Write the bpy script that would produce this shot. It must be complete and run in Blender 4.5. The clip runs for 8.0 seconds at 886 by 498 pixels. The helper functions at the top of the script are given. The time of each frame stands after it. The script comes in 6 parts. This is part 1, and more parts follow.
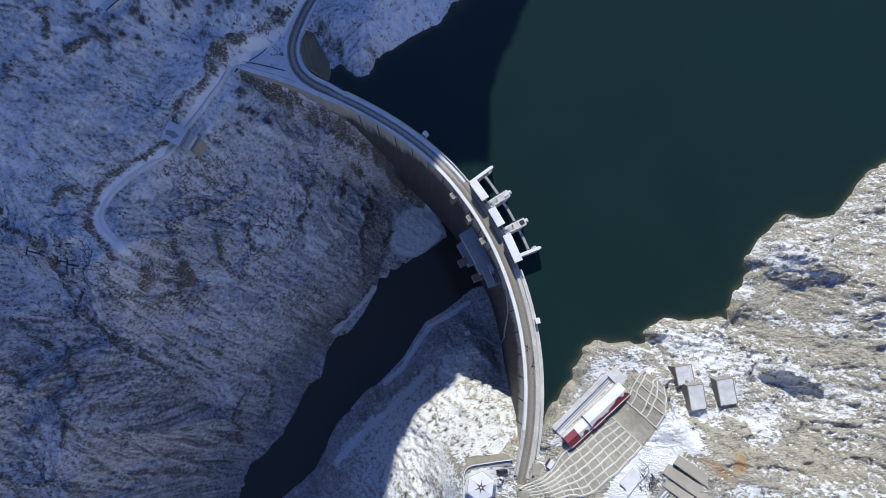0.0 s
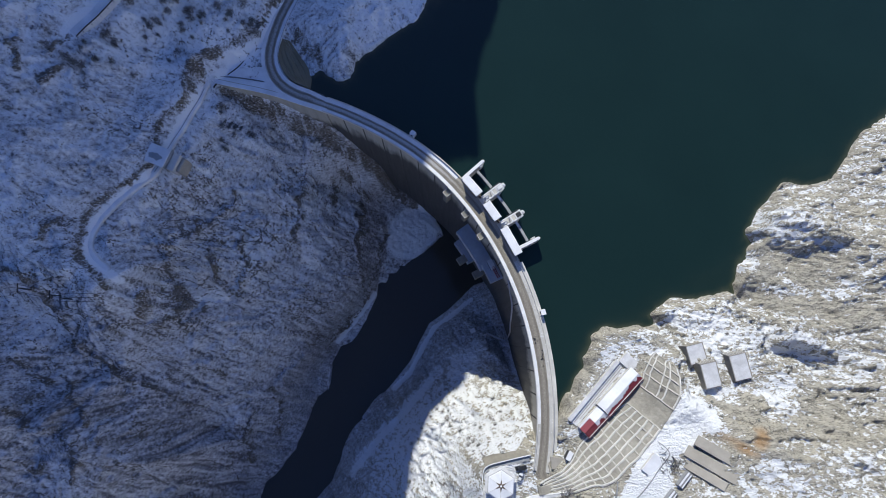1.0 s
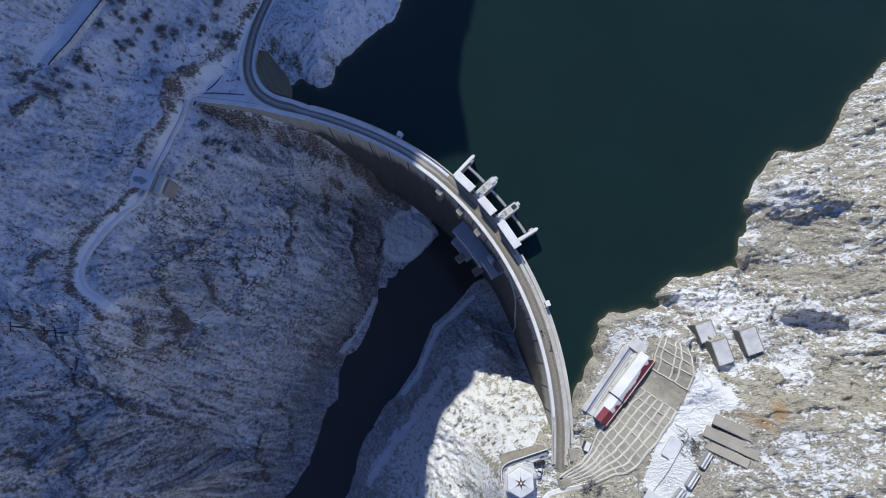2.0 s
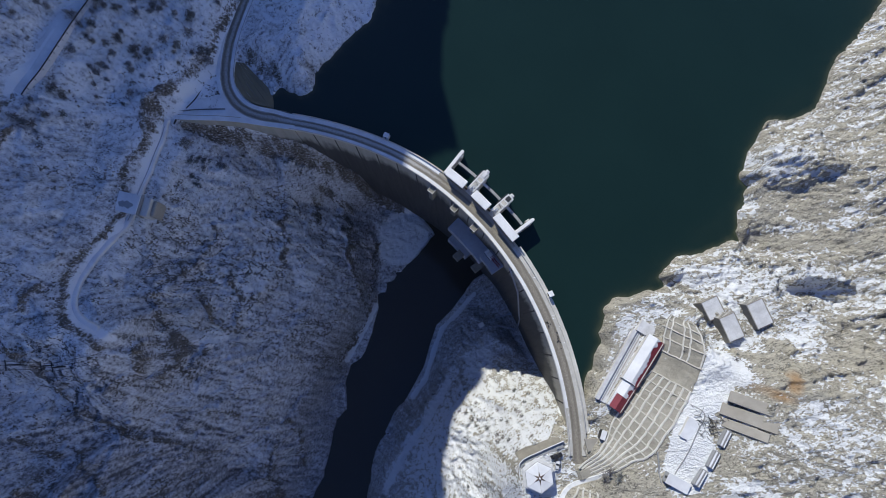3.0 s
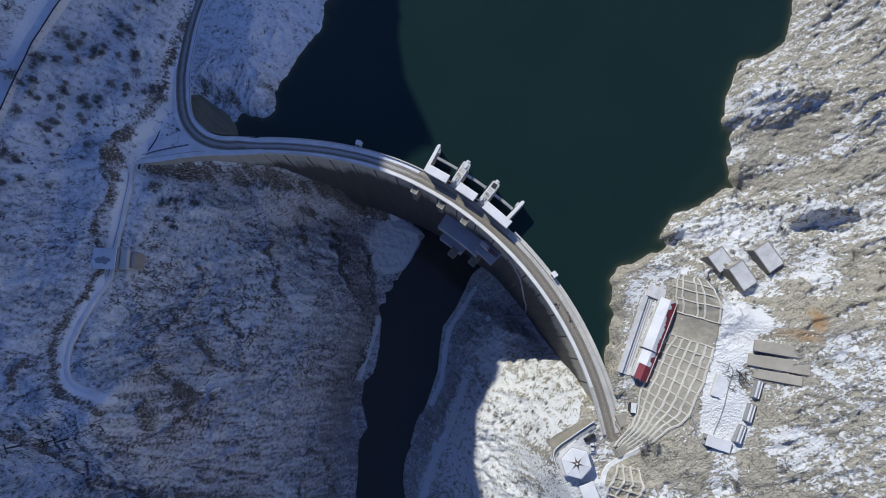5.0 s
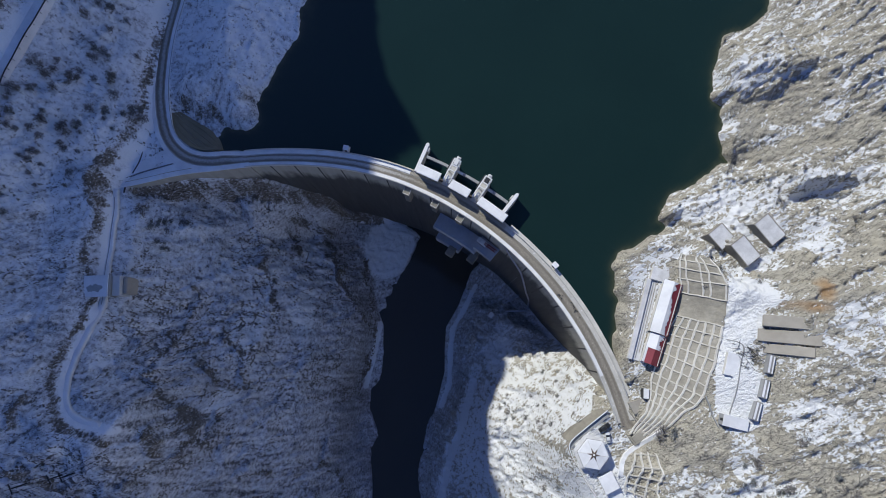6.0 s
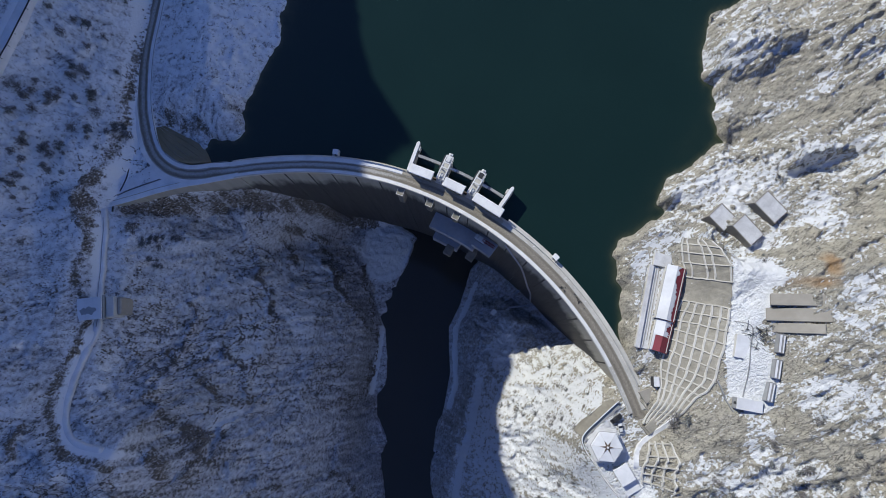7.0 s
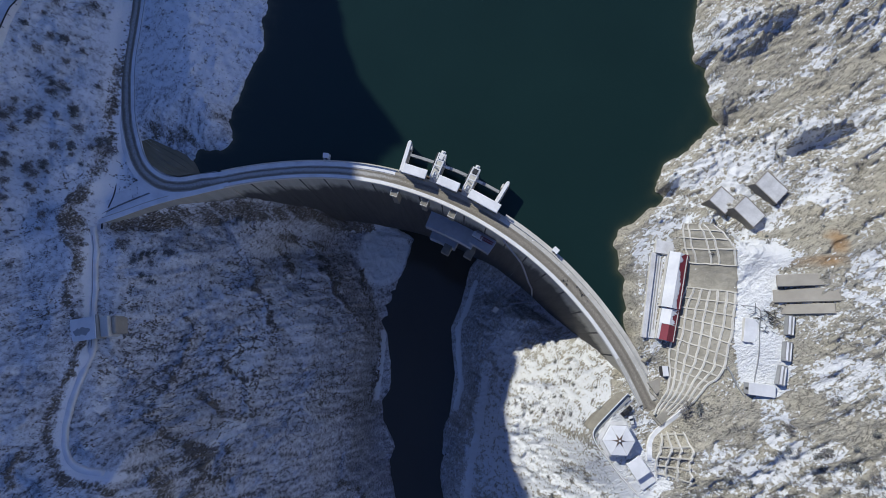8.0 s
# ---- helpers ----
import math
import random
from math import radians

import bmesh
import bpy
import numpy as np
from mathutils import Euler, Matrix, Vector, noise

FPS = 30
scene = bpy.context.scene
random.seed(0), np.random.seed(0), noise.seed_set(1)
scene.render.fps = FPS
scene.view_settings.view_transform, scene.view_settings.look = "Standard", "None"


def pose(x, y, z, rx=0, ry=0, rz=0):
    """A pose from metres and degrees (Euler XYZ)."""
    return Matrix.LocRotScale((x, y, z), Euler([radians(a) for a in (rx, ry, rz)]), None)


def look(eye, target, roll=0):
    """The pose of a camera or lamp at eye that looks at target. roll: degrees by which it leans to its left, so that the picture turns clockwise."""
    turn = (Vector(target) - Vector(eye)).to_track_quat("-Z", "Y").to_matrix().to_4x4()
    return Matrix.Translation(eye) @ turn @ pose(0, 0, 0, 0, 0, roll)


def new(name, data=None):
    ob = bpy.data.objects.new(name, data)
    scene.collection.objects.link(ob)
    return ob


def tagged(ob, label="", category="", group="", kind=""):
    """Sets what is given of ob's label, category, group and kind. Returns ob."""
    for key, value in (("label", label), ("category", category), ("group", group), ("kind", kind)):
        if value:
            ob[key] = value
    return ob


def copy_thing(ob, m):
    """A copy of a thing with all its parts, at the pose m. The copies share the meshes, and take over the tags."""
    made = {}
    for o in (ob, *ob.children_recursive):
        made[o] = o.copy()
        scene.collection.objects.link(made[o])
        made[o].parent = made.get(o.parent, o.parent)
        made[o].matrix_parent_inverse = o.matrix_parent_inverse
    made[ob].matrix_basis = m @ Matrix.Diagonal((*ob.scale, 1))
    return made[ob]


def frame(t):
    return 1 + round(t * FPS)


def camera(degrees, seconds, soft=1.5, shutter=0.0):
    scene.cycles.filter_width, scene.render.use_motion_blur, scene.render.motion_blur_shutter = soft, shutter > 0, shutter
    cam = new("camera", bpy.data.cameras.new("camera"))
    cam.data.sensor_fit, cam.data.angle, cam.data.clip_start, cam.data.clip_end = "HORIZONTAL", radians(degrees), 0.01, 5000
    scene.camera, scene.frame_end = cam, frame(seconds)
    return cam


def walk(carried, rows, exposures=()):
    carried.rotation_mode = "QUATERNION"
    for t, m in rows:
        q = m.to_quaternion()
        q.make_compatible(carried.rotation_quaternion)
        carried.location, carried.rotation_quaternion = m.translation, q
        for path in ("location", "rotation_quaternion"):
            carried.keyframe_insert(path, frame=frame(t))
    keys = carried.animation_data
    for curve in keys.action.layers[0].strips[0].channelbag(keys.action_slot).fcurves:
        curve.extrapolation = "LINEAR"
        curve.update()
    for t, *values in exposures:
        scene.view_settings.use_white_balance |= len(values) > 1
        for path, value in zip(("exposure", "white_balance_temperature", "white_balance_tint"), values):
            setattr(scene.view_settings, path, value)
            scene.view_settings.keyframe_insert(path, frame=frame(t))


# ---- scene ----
import functools

cam = camera(78.0, 8.0, soft=0.3)
# seconds, eye (m), turns about x, y and z (degrees): a drone that sinks and turns over the dam
ROWS = [
    (0.0, -0.00, -0.00, 275.60, 9.313, -1.577, 0.000),
    (0.5, -0.30, 0.47, 273.39, 9.312, -1.355, -2.503),
    (1.0, -0.76, 0.90, 271.33, 9.316, -1.130, -5.105),
    (1.5, -1.16, 1.37, 269.27, 9.330, -0.924, -7.670),
    (3.0, -2.19, 2.08, 262.72, 9.371, -0.376, -15.099),
    (3.5, -2.50, 2.37, 260.55, 9.393, -0.203, -17.647),
    (4.0, -2.89, 2.66, 258.41, 9.411, -0.033, -20.150),
    (4.5, -3.20, 2.91, 256.34, 9.419, 0.135, -22.658),
    (6.0, -4.08, 3.82, 250.19, 9.415, 0.633, -29.852),
    (6.5, -4.22, 4.00, 248.09, 9.418, 0.789, -31.761),
    (7.0, -4.35, 4.09, 245.80, 9.417, 0.944, -33.527),
    (7.5, -4.32, 4.16, 243.47, 9.420, 1.090, -35.172),
    (8.0, -4.31, 4.26, 241.20, 9.425, 1.237, -36.692),
]
# the picture darkens a little on the way down
walk(cam, [(t, pose(x, y, z, rx, ry, rz)) for t, x, y, z, rx, ry, rz in ROWS],
     exposures=[(0.0, 0.03, 5150, 27.5), (4.0, -0.23, 5150, 27.5), (8.0, -0.23, 5150, 27.5)])

# ---- light: a low winter sun behind the north ridge, clear sky ----
SUN_AWAY = (-0.15, 0.989)        # level direction towards the sun
SUN_UP = 38.0
world = bpy.data.worlds.new("sky")
scene.world = world
world.use_nodes = True
wn = world.node_tree
sky = wn.nodes.new("ShaderNodeTexSky")
sky.sky_type, sky.sun_disc = "NISHITA", False
sky.sun_elevation = radians(SUN_UP)
sky.sun_rotation = math.atan2(SUN_AWAY[0], SUN_AWAY[1])
sky.altitude, sky.air_density, sky.dust_density = 700, 1.0, 0.4
sky.ozone_density = 4.2
wn.nodes["Background"].inputs["Strength"].default_value = 0.107
wn.links.new(sky.outputs[0], wn.nodes["Background"].inputs["Color"])
sun = new("sun", bpy.data.lights.new("sun", "SUN"))
sun.data.energy, sun.data.angle, sun.data.color = 5.0, radians(0.6), (1.0, 0.915, 0.555)
reach = math.cos(radians(SUN_UP))
sun.matrix_world = look((SUN_AWAY[0] * reach * 500, SUN_AWAY[1] * reach * 500, math.sin(radians(SUN_UP)) * 500), (0, 0, 0))


# ---- materials ----
def material(name):
    m = bpy.data.materials.new(name)
    m.use_nodes = True
    return m, m.node_tree.nodes, m.node_tree.links, m.node_tree.nodes["Principled BSDF"]


def node(nodes, kind, **inputs):
    n = nodes.new(kind)
    for key, value in inputs.items():
        n.inputs[key.replace("_", " ")].default_value = value
    return n


def noise_node(nodes, links, scale, detail=4.0, rough=0.6, stretch=None, turn=0.0, distort=0.0):
    """Noise in world metres; scale is waves per metre."""
    geo = nodes.new("ShaderNodeNewGeometry")
    n = node(nodes, "ShaderNodeTexNoise", Scale=scale, Detail=detail, Roughness=rough, Distortion=distort)
    if stretch:
        mp = nodes.new("ShaderNodeMapping")
        mp.inputs["Scale"].default_value = stretch
        mp.inputs["Rotation"].default_value = (0, 0, radians(turn))
        links.new(geo.outputs["Position"], mp.inputs["Vector"])
        links.new(mp.outputs[0], n.inputs["Vector"])
    else:
        links.new(geo.outputs["Position"], n.inputs["Vector"])
    return n.outputs["Fac"]


def ramp(nodes, links, fac, stops):
    r = nodes.new("ShaderNodeValToRGB")
    el = r.color_ramp.elements
    while len(el) < len(stops):
        el.new(0.5)
    for e, (p, col) in zip(el, stops):
        e.position, e.color = p, (*col, 1) if len(col) == 3 else col
    links.new(fac, r.inputs["Fac"])
    return r.outputs["Color"]


def mix(nodes, links, fac, a, b):
    m = nodes.new("ShaderNodeMix")
    m.data_type = "RGBA"
    for sock, v in ((m.inputs["Factor"], fac), (m.inputs["A"], a), (m.inputs["B"], b)):
        if isinstance(v, bpy.types.NodeSocket):
            links.new(v, sock)
        else:
            sock.default_value = v if isinstance(v, float) else (*v, 1)
    return m.outputs["Result"]


def calc(nodes, links, op, a, b=0.0, clamp=False):
    m = nodes.new("ShaderNodeMath")
    m.operation, m.use_clamp = op, clamp
    for sock, v in ((m.inputs[0], a), (m.inputs[1], b)):
        if isinstance(v, bpy.types.NodeSocket):
            links.new(v, sock)
        else:
            sock.default_value = v
    return m.outputs[0]


def bump(nodes, links, bsdf, height, strength, distance):
    b = node(nodes, "ShaderNodeBump", Strength=strength, Distance=distance)
    links.new(height, b.inputs["Height"])
    links.new(b.outputs[0], bsdf.inputs["Normal"])


SNOW_WHITE = (0.86, 0.878, 0.905)


def simple(name, a, b, scale=1.0, rough=0.8, metal=0.0, bumps=0.3, dist=0.05, snow=0.0, stretch=None):
    """A mottled surface between the colours a and b; snow: the share of it that snow covers, on faces that look up."""
    m, ns, ls, bsdf = material(name)
    n1 = noise_node(ns, ls, scale, 5, 0.65, stretch)
    n2 = noise_node(ns, ls, scale * 0.13, 3, 0.6)
    col = mix(ns, ls, n1, a, b)
    col = mix(ns, ls, ramp(ns, ls, n2, [(0.35, (0, 0, 0)), (0.7, (0.45, 0.45, 0.45))]), col, tuple(0.6 * v for v in a))
    if snow:
        geo = ns.new("ShaderNodeNewGeometry")
        sep = ns.new("ShaderNodeSeparateXYZ")
        ls.new(geo.outputs["Normal"], sep.inputs[0])
        up = calc(ns, ls, "SUBTRACT", sep.outputs["Z"], 0.55)
        f = calc(ns, ls, "ADD", calc(ns, ls, "MULTIPLY", n1, 0.9), snow - 0.95)
        f = calc(ns, ls, "MULTIPLY", calc(ns, ls, "MULTIPLY", f, 12.0, True), calc(ns, ls, "MULTIPLY", up, 8.0, True))
        col = mix(ns, ls, f, col, (0.80, 0.82, 0.85))
    ls.new(col, bsdf.inputs["Base Color"])
    bsdf.inputs["Roughness"].default_value, bsdf.inputs["Metallic"].default_value = rough, metal
    bump(ns, ls, bsdf, n1, bumps, dist)
    return m


def rock_and_snow():
    """Limestone, dry grass and wind-blown snow; the mesh's layers tell how much snow lies, where grass and litter grey it, where soil is stained and where dark rock crops out, and how the ground is combed by its fall."""
    m, ns, ls, bsdf = material("rock_and_snow")
    att = ns.new("ShaderNodeAttribute")
    att.attribute_name = "cover"
    sep = ns.new("ShaderNodeSeparateColor")
    ls.new(att.outputs["Color"], sep.inputs[0])
    cover, scrub, stain = sep.outputs
    crop = att.outputs["Alpha"]
    att2 = ns.new("ShaderNodeAttribute")
    att2.attribute_name = "grain"
    sep2 = ns.new("ShaderNodeSeparateXYZ")
    ls.new(att2.outputs["Vector"], sep2.inputs[0])
    fall, gully, hollow = sep2.outputs
    total = lambda *terms: functools.reduce(lambda a, b: calc(ns, ls, "ADD", a, b), terms)
    times = lambda a, b: calc(ns, ls, "MULTIPLY", a, b)
    less = lambda a, b: calc(ns, ls, "SUBTRACT", a, b)
    fine = noise_node(ns, ls, 0.62, 5, 0.72)
    broad = noise_node(ns, ls, 0.045, 4, 0.6)
    streak = noise_node(ns, ls, 0.30, 7, 0.72, (0.5, 1.7, 0.9), -14, 0.8)
    grit = noise_node(ns, ls, 1.2, 3, 0.6, (0.6, 1.4, 1.0), -20)
    geo = ns.new("ShaderNodeNewGeometry")
    up = ns.new("ShaderNodeSeparateXYZ")
    ls.new(geo.outputs["Normal"], up.inputs[0])
    # limestone in tan and grey beds with dark partings
    rock = ramp(ns, ls, total(times(streak, 0.8), times(fine, 0.2)), [(0.32, (0.12, 0.114, 0.098)), (0.42, (0.36, 0.342, 0.285)), (0.54, (0.485, 0.455, 0.375)), (0.66, (0.615, 0.585, 0.50))])
    tint = ramp(ns, ls, broad, [(0.35, (0.475, 0.455, 0.40)), (0.65, (0.545, 0.505, 0.405))])
    rock = mix(ns, ls, 0.4, rock, tint)
    split = noise_node(ns, ls, 0.16, 5, 0.6, (0.45, 1.7, 1.0), -16, 0.8)
    crack = calc(ns, ls, "ABSOLUTE", less(split, 0.5))
    rock = mix(ns, ls, ramp(ns, ls, crack, [(0.003, (0.8, 0.8, 0.8)), (0.014, (0, 0, 0))]), rock, (0.08, 0.075, 0.07))
    orange = ramp(ns, ls, fine, [(0.3, (0.34, 0.215, 0.10)), (0.7, (0.47, 0.31, 0.16))])
    rock = mix(ns, ls, ramp(ns, ls, grit, [(0.36, (0.7, 0.7, 0.7)), (0.45, (0, 0, 0))]), rock, (0.11, 0.105, 0.095))
    rock = mix(ns, ls, stain, rock, orange)
    # snow in crisp flecks: more in hollows and on flat ground, drawn out along the beds
    fleck = noise_node(ns, ls, 0.45, 4, 0.72, (0.75, 1.3, 0.9), -14, 0.4)
    speck = noise_node(ns, ls, 1.0, 2, 0.6, (0.8, 1.25, 0.9), -20)
    f = total(times(cover, 2.1), -1.30, times(up.outputs["Z"], 0.35), times(fall, 0.20), times(gully, 0.07), times(hollow, 0.20),
              times(less(fleck, 0.5), 2.9), times(less(speck, 0.5), 3.0), times(less(streak, 0.5), 0.9), times(calc(ns, ls, "SUBTRACT", cover, 0.84, True), 14.0))
    crisp = calc(ns, ls, "MULTIPLY", f, 5.0, True)
    col = mix(ns, ls, crisp, rock, SNOW_WHITE)
    # the grassy slope: tussocks and stalks grey a thin cover of snow
    soft = noise_node(ns, ls, 0.085, 5, 0.62, (0.8, 1.15, 1.0), 35, 0.8)
    tuft = noise_node(ns, ls, 0.55, 4, 0.7)
    grass = ramp(ns, ls, total(times(tuft, 0.7), times(fall, 0.07), 0.15), [(0.34, (0.15, 0.147, 0.152)), (0.46, (0.35, 0.348, 0.365)), (0.62, (0.56, 0.562, 0.585))])
    g = total(times(cover, 2.0), -0.50, times(fall, 0.11), times(gully, 0.04), times(less(soft, 0.5), 1.1), times(less(tuft, 0.5), 2.3), times(less(up.outputs["Z"], 0.75), 0.35))
    g = calc(ns, ls, "MULTIPLY", g, 1.0, True)
    slope = mix(ns, ls, g, grass, SNOW_WHITE)
    dark = ramp(ns, ls, total(fine, times(fall, 0.02)), [(0.36, (0.85, 0.85, 0.85)), (0.42, (0, 0, 0))])
    dark = times(dark, less(1.0, calc(ns, ls, "MULTIPLY", less(cover, 0.72), 6.0, True)))
    slope = mix(ns, ls, dark, slope, (0.085, 0.08, 0.08))
    col = mix(ns, ls, scrub, col, slope)
    # bare broken rock where ledges and road cuts come through
    broken = ramp(ns, ls, grit, [(0.34, (0.05, 0.046, 0.04)), (0.56, (0.24, 0.215, 0.18)), (0.60, (0.30, 0.28, 0.25)), (0.63, (0.66, 0.67, 0.69))])
    edge = total(crop, times(less(fine, 0.5), 2.1), times(fall, 0.12))
    edge = calc(ns, ls, "MULTIPLY", less(edge, 0.34), 3.0, True)
    edge = times(edge, calc(ns, ls, "MULTIPLY", crop, 4.0, True))
    col = mix(ns, ls, edge, col, broken)
    ls.new(col, bsdf.inputs["Base Color"])
    bsdf.inputs["Roughness"].default_value = 0.9
    bsdf.inputs["Specular IOR Level"].default_value = 0.15
    h = total(times(streak, 0.9), times(fine, 1.0), times(speck, 0.4), times(crisp, 0.15))
    h = times(h, less(1.0, times(scrub, 0.6)))
    bump(ns, ls, bsdf, h, 1.0, 1.5)
    return m


def water_stuff(name, deep, rough=0.06):
    """Deep still water that lightens to olive over the shoals."""
    m, ns, ls, bsdf = material(name)
    n = noise_node(ns, ls, 0.02, 3, 0.6)
    att = ns.new("ShaderNodeAttribute")
    att.attribute_name = "shoal"
    col = mix(ns, ls, n, tuple(0.85 * v for v in deep), tuple(1.15 * v for v in deep))
    ls.new(mix(ns, ls, att.outputs["Fac"], col, (0.060, 0.068, 0.042)), bsdf.inputs["Base Color"])
    bsdf.inputs["Roughness"].default_value = rough
    bsdf.inputs["IOR"].default_value = 1.33
    bump(ns, ls, bsdf, noise_node(ns, ls, 0.9, 3, 0.5), 0.12, 0.25)
    return m


def two_tone_face():
    """Tan concrete with vertical runs, near black below a ragged line some 22 m under the crest."""
    m, ns, ls, bsdf = material("two_tone_concrete")
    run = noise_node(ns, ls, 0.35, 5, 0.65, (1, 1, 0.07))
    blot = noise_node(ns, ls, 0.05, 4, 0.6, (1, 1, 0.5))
    # dry and wet are only the paler upper and the darker lower tone
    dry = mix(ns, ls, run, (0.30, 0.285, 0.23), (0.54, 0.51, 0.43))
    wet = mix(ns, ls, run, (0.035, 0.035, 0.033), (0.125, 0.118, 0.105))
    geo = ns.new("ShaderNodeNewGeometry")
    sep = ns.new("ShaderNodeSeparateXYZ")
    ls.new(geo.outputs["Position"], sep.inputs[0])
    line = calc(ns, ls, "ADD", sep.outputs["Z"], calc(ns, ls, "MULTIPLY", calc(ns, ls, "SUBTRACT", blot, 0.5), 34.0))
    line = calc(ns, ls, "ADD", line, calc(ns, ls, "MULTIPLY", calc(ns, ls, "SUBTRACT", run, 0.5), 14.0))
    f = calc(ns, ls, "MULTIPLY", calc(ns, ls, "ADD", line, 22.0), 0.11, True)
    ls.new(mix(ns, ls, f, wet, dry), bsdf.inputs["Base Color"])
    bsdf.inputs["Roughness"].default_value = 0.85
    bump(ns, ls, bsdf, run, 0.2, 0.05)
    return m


ROCK = rock_and_snow()
LAKE = water_stuff("lake_water", (0.0090, 0.0232, 0.0208))
RIVER = water_stuff("river_water", (0.055, 0.052, 0.044))
CONCRETE = simple("weathered_concrete", (0.16, 0.148, 0.12), (0.38, 0.355, 0.295), 0.4, 0.9, bumps=0.2, stretch=(1, 1, 0.10))
DAM_FACE = two_tone_face()
SEEP = simple("seepage_streak", (0.035, 0.033, 0.03), (0.12, 0.115, 0.10), 0.6, 0.8, stretch=(1, 1, 0.1))
PALE = simple("pale_concrete", (0.52, 0.51, 0.48), (0.68, 0.67, 0.64), 0.8, 0.85, bumps=0.15)
TAN = simple("tan_concrete", (0.30, 0.28, 0.24), (0.44, 0.415, 0.365), 0.45, 0.9, bumps=0.25, dist=0.12)
THAW = simple("thawing_snow", (0.44, 0.43, 0.40), (0.62, 0.61, 0.58), 0.9, 0.85, bumps=0.3, dist=0.1, snow=0.40)
SNOW = simple("packed_snow", (0.74, 0.755, 0.78), (0.86, 0.87, 0.89), 0.9, 0.85, bumps=0.5, dist=0.15)


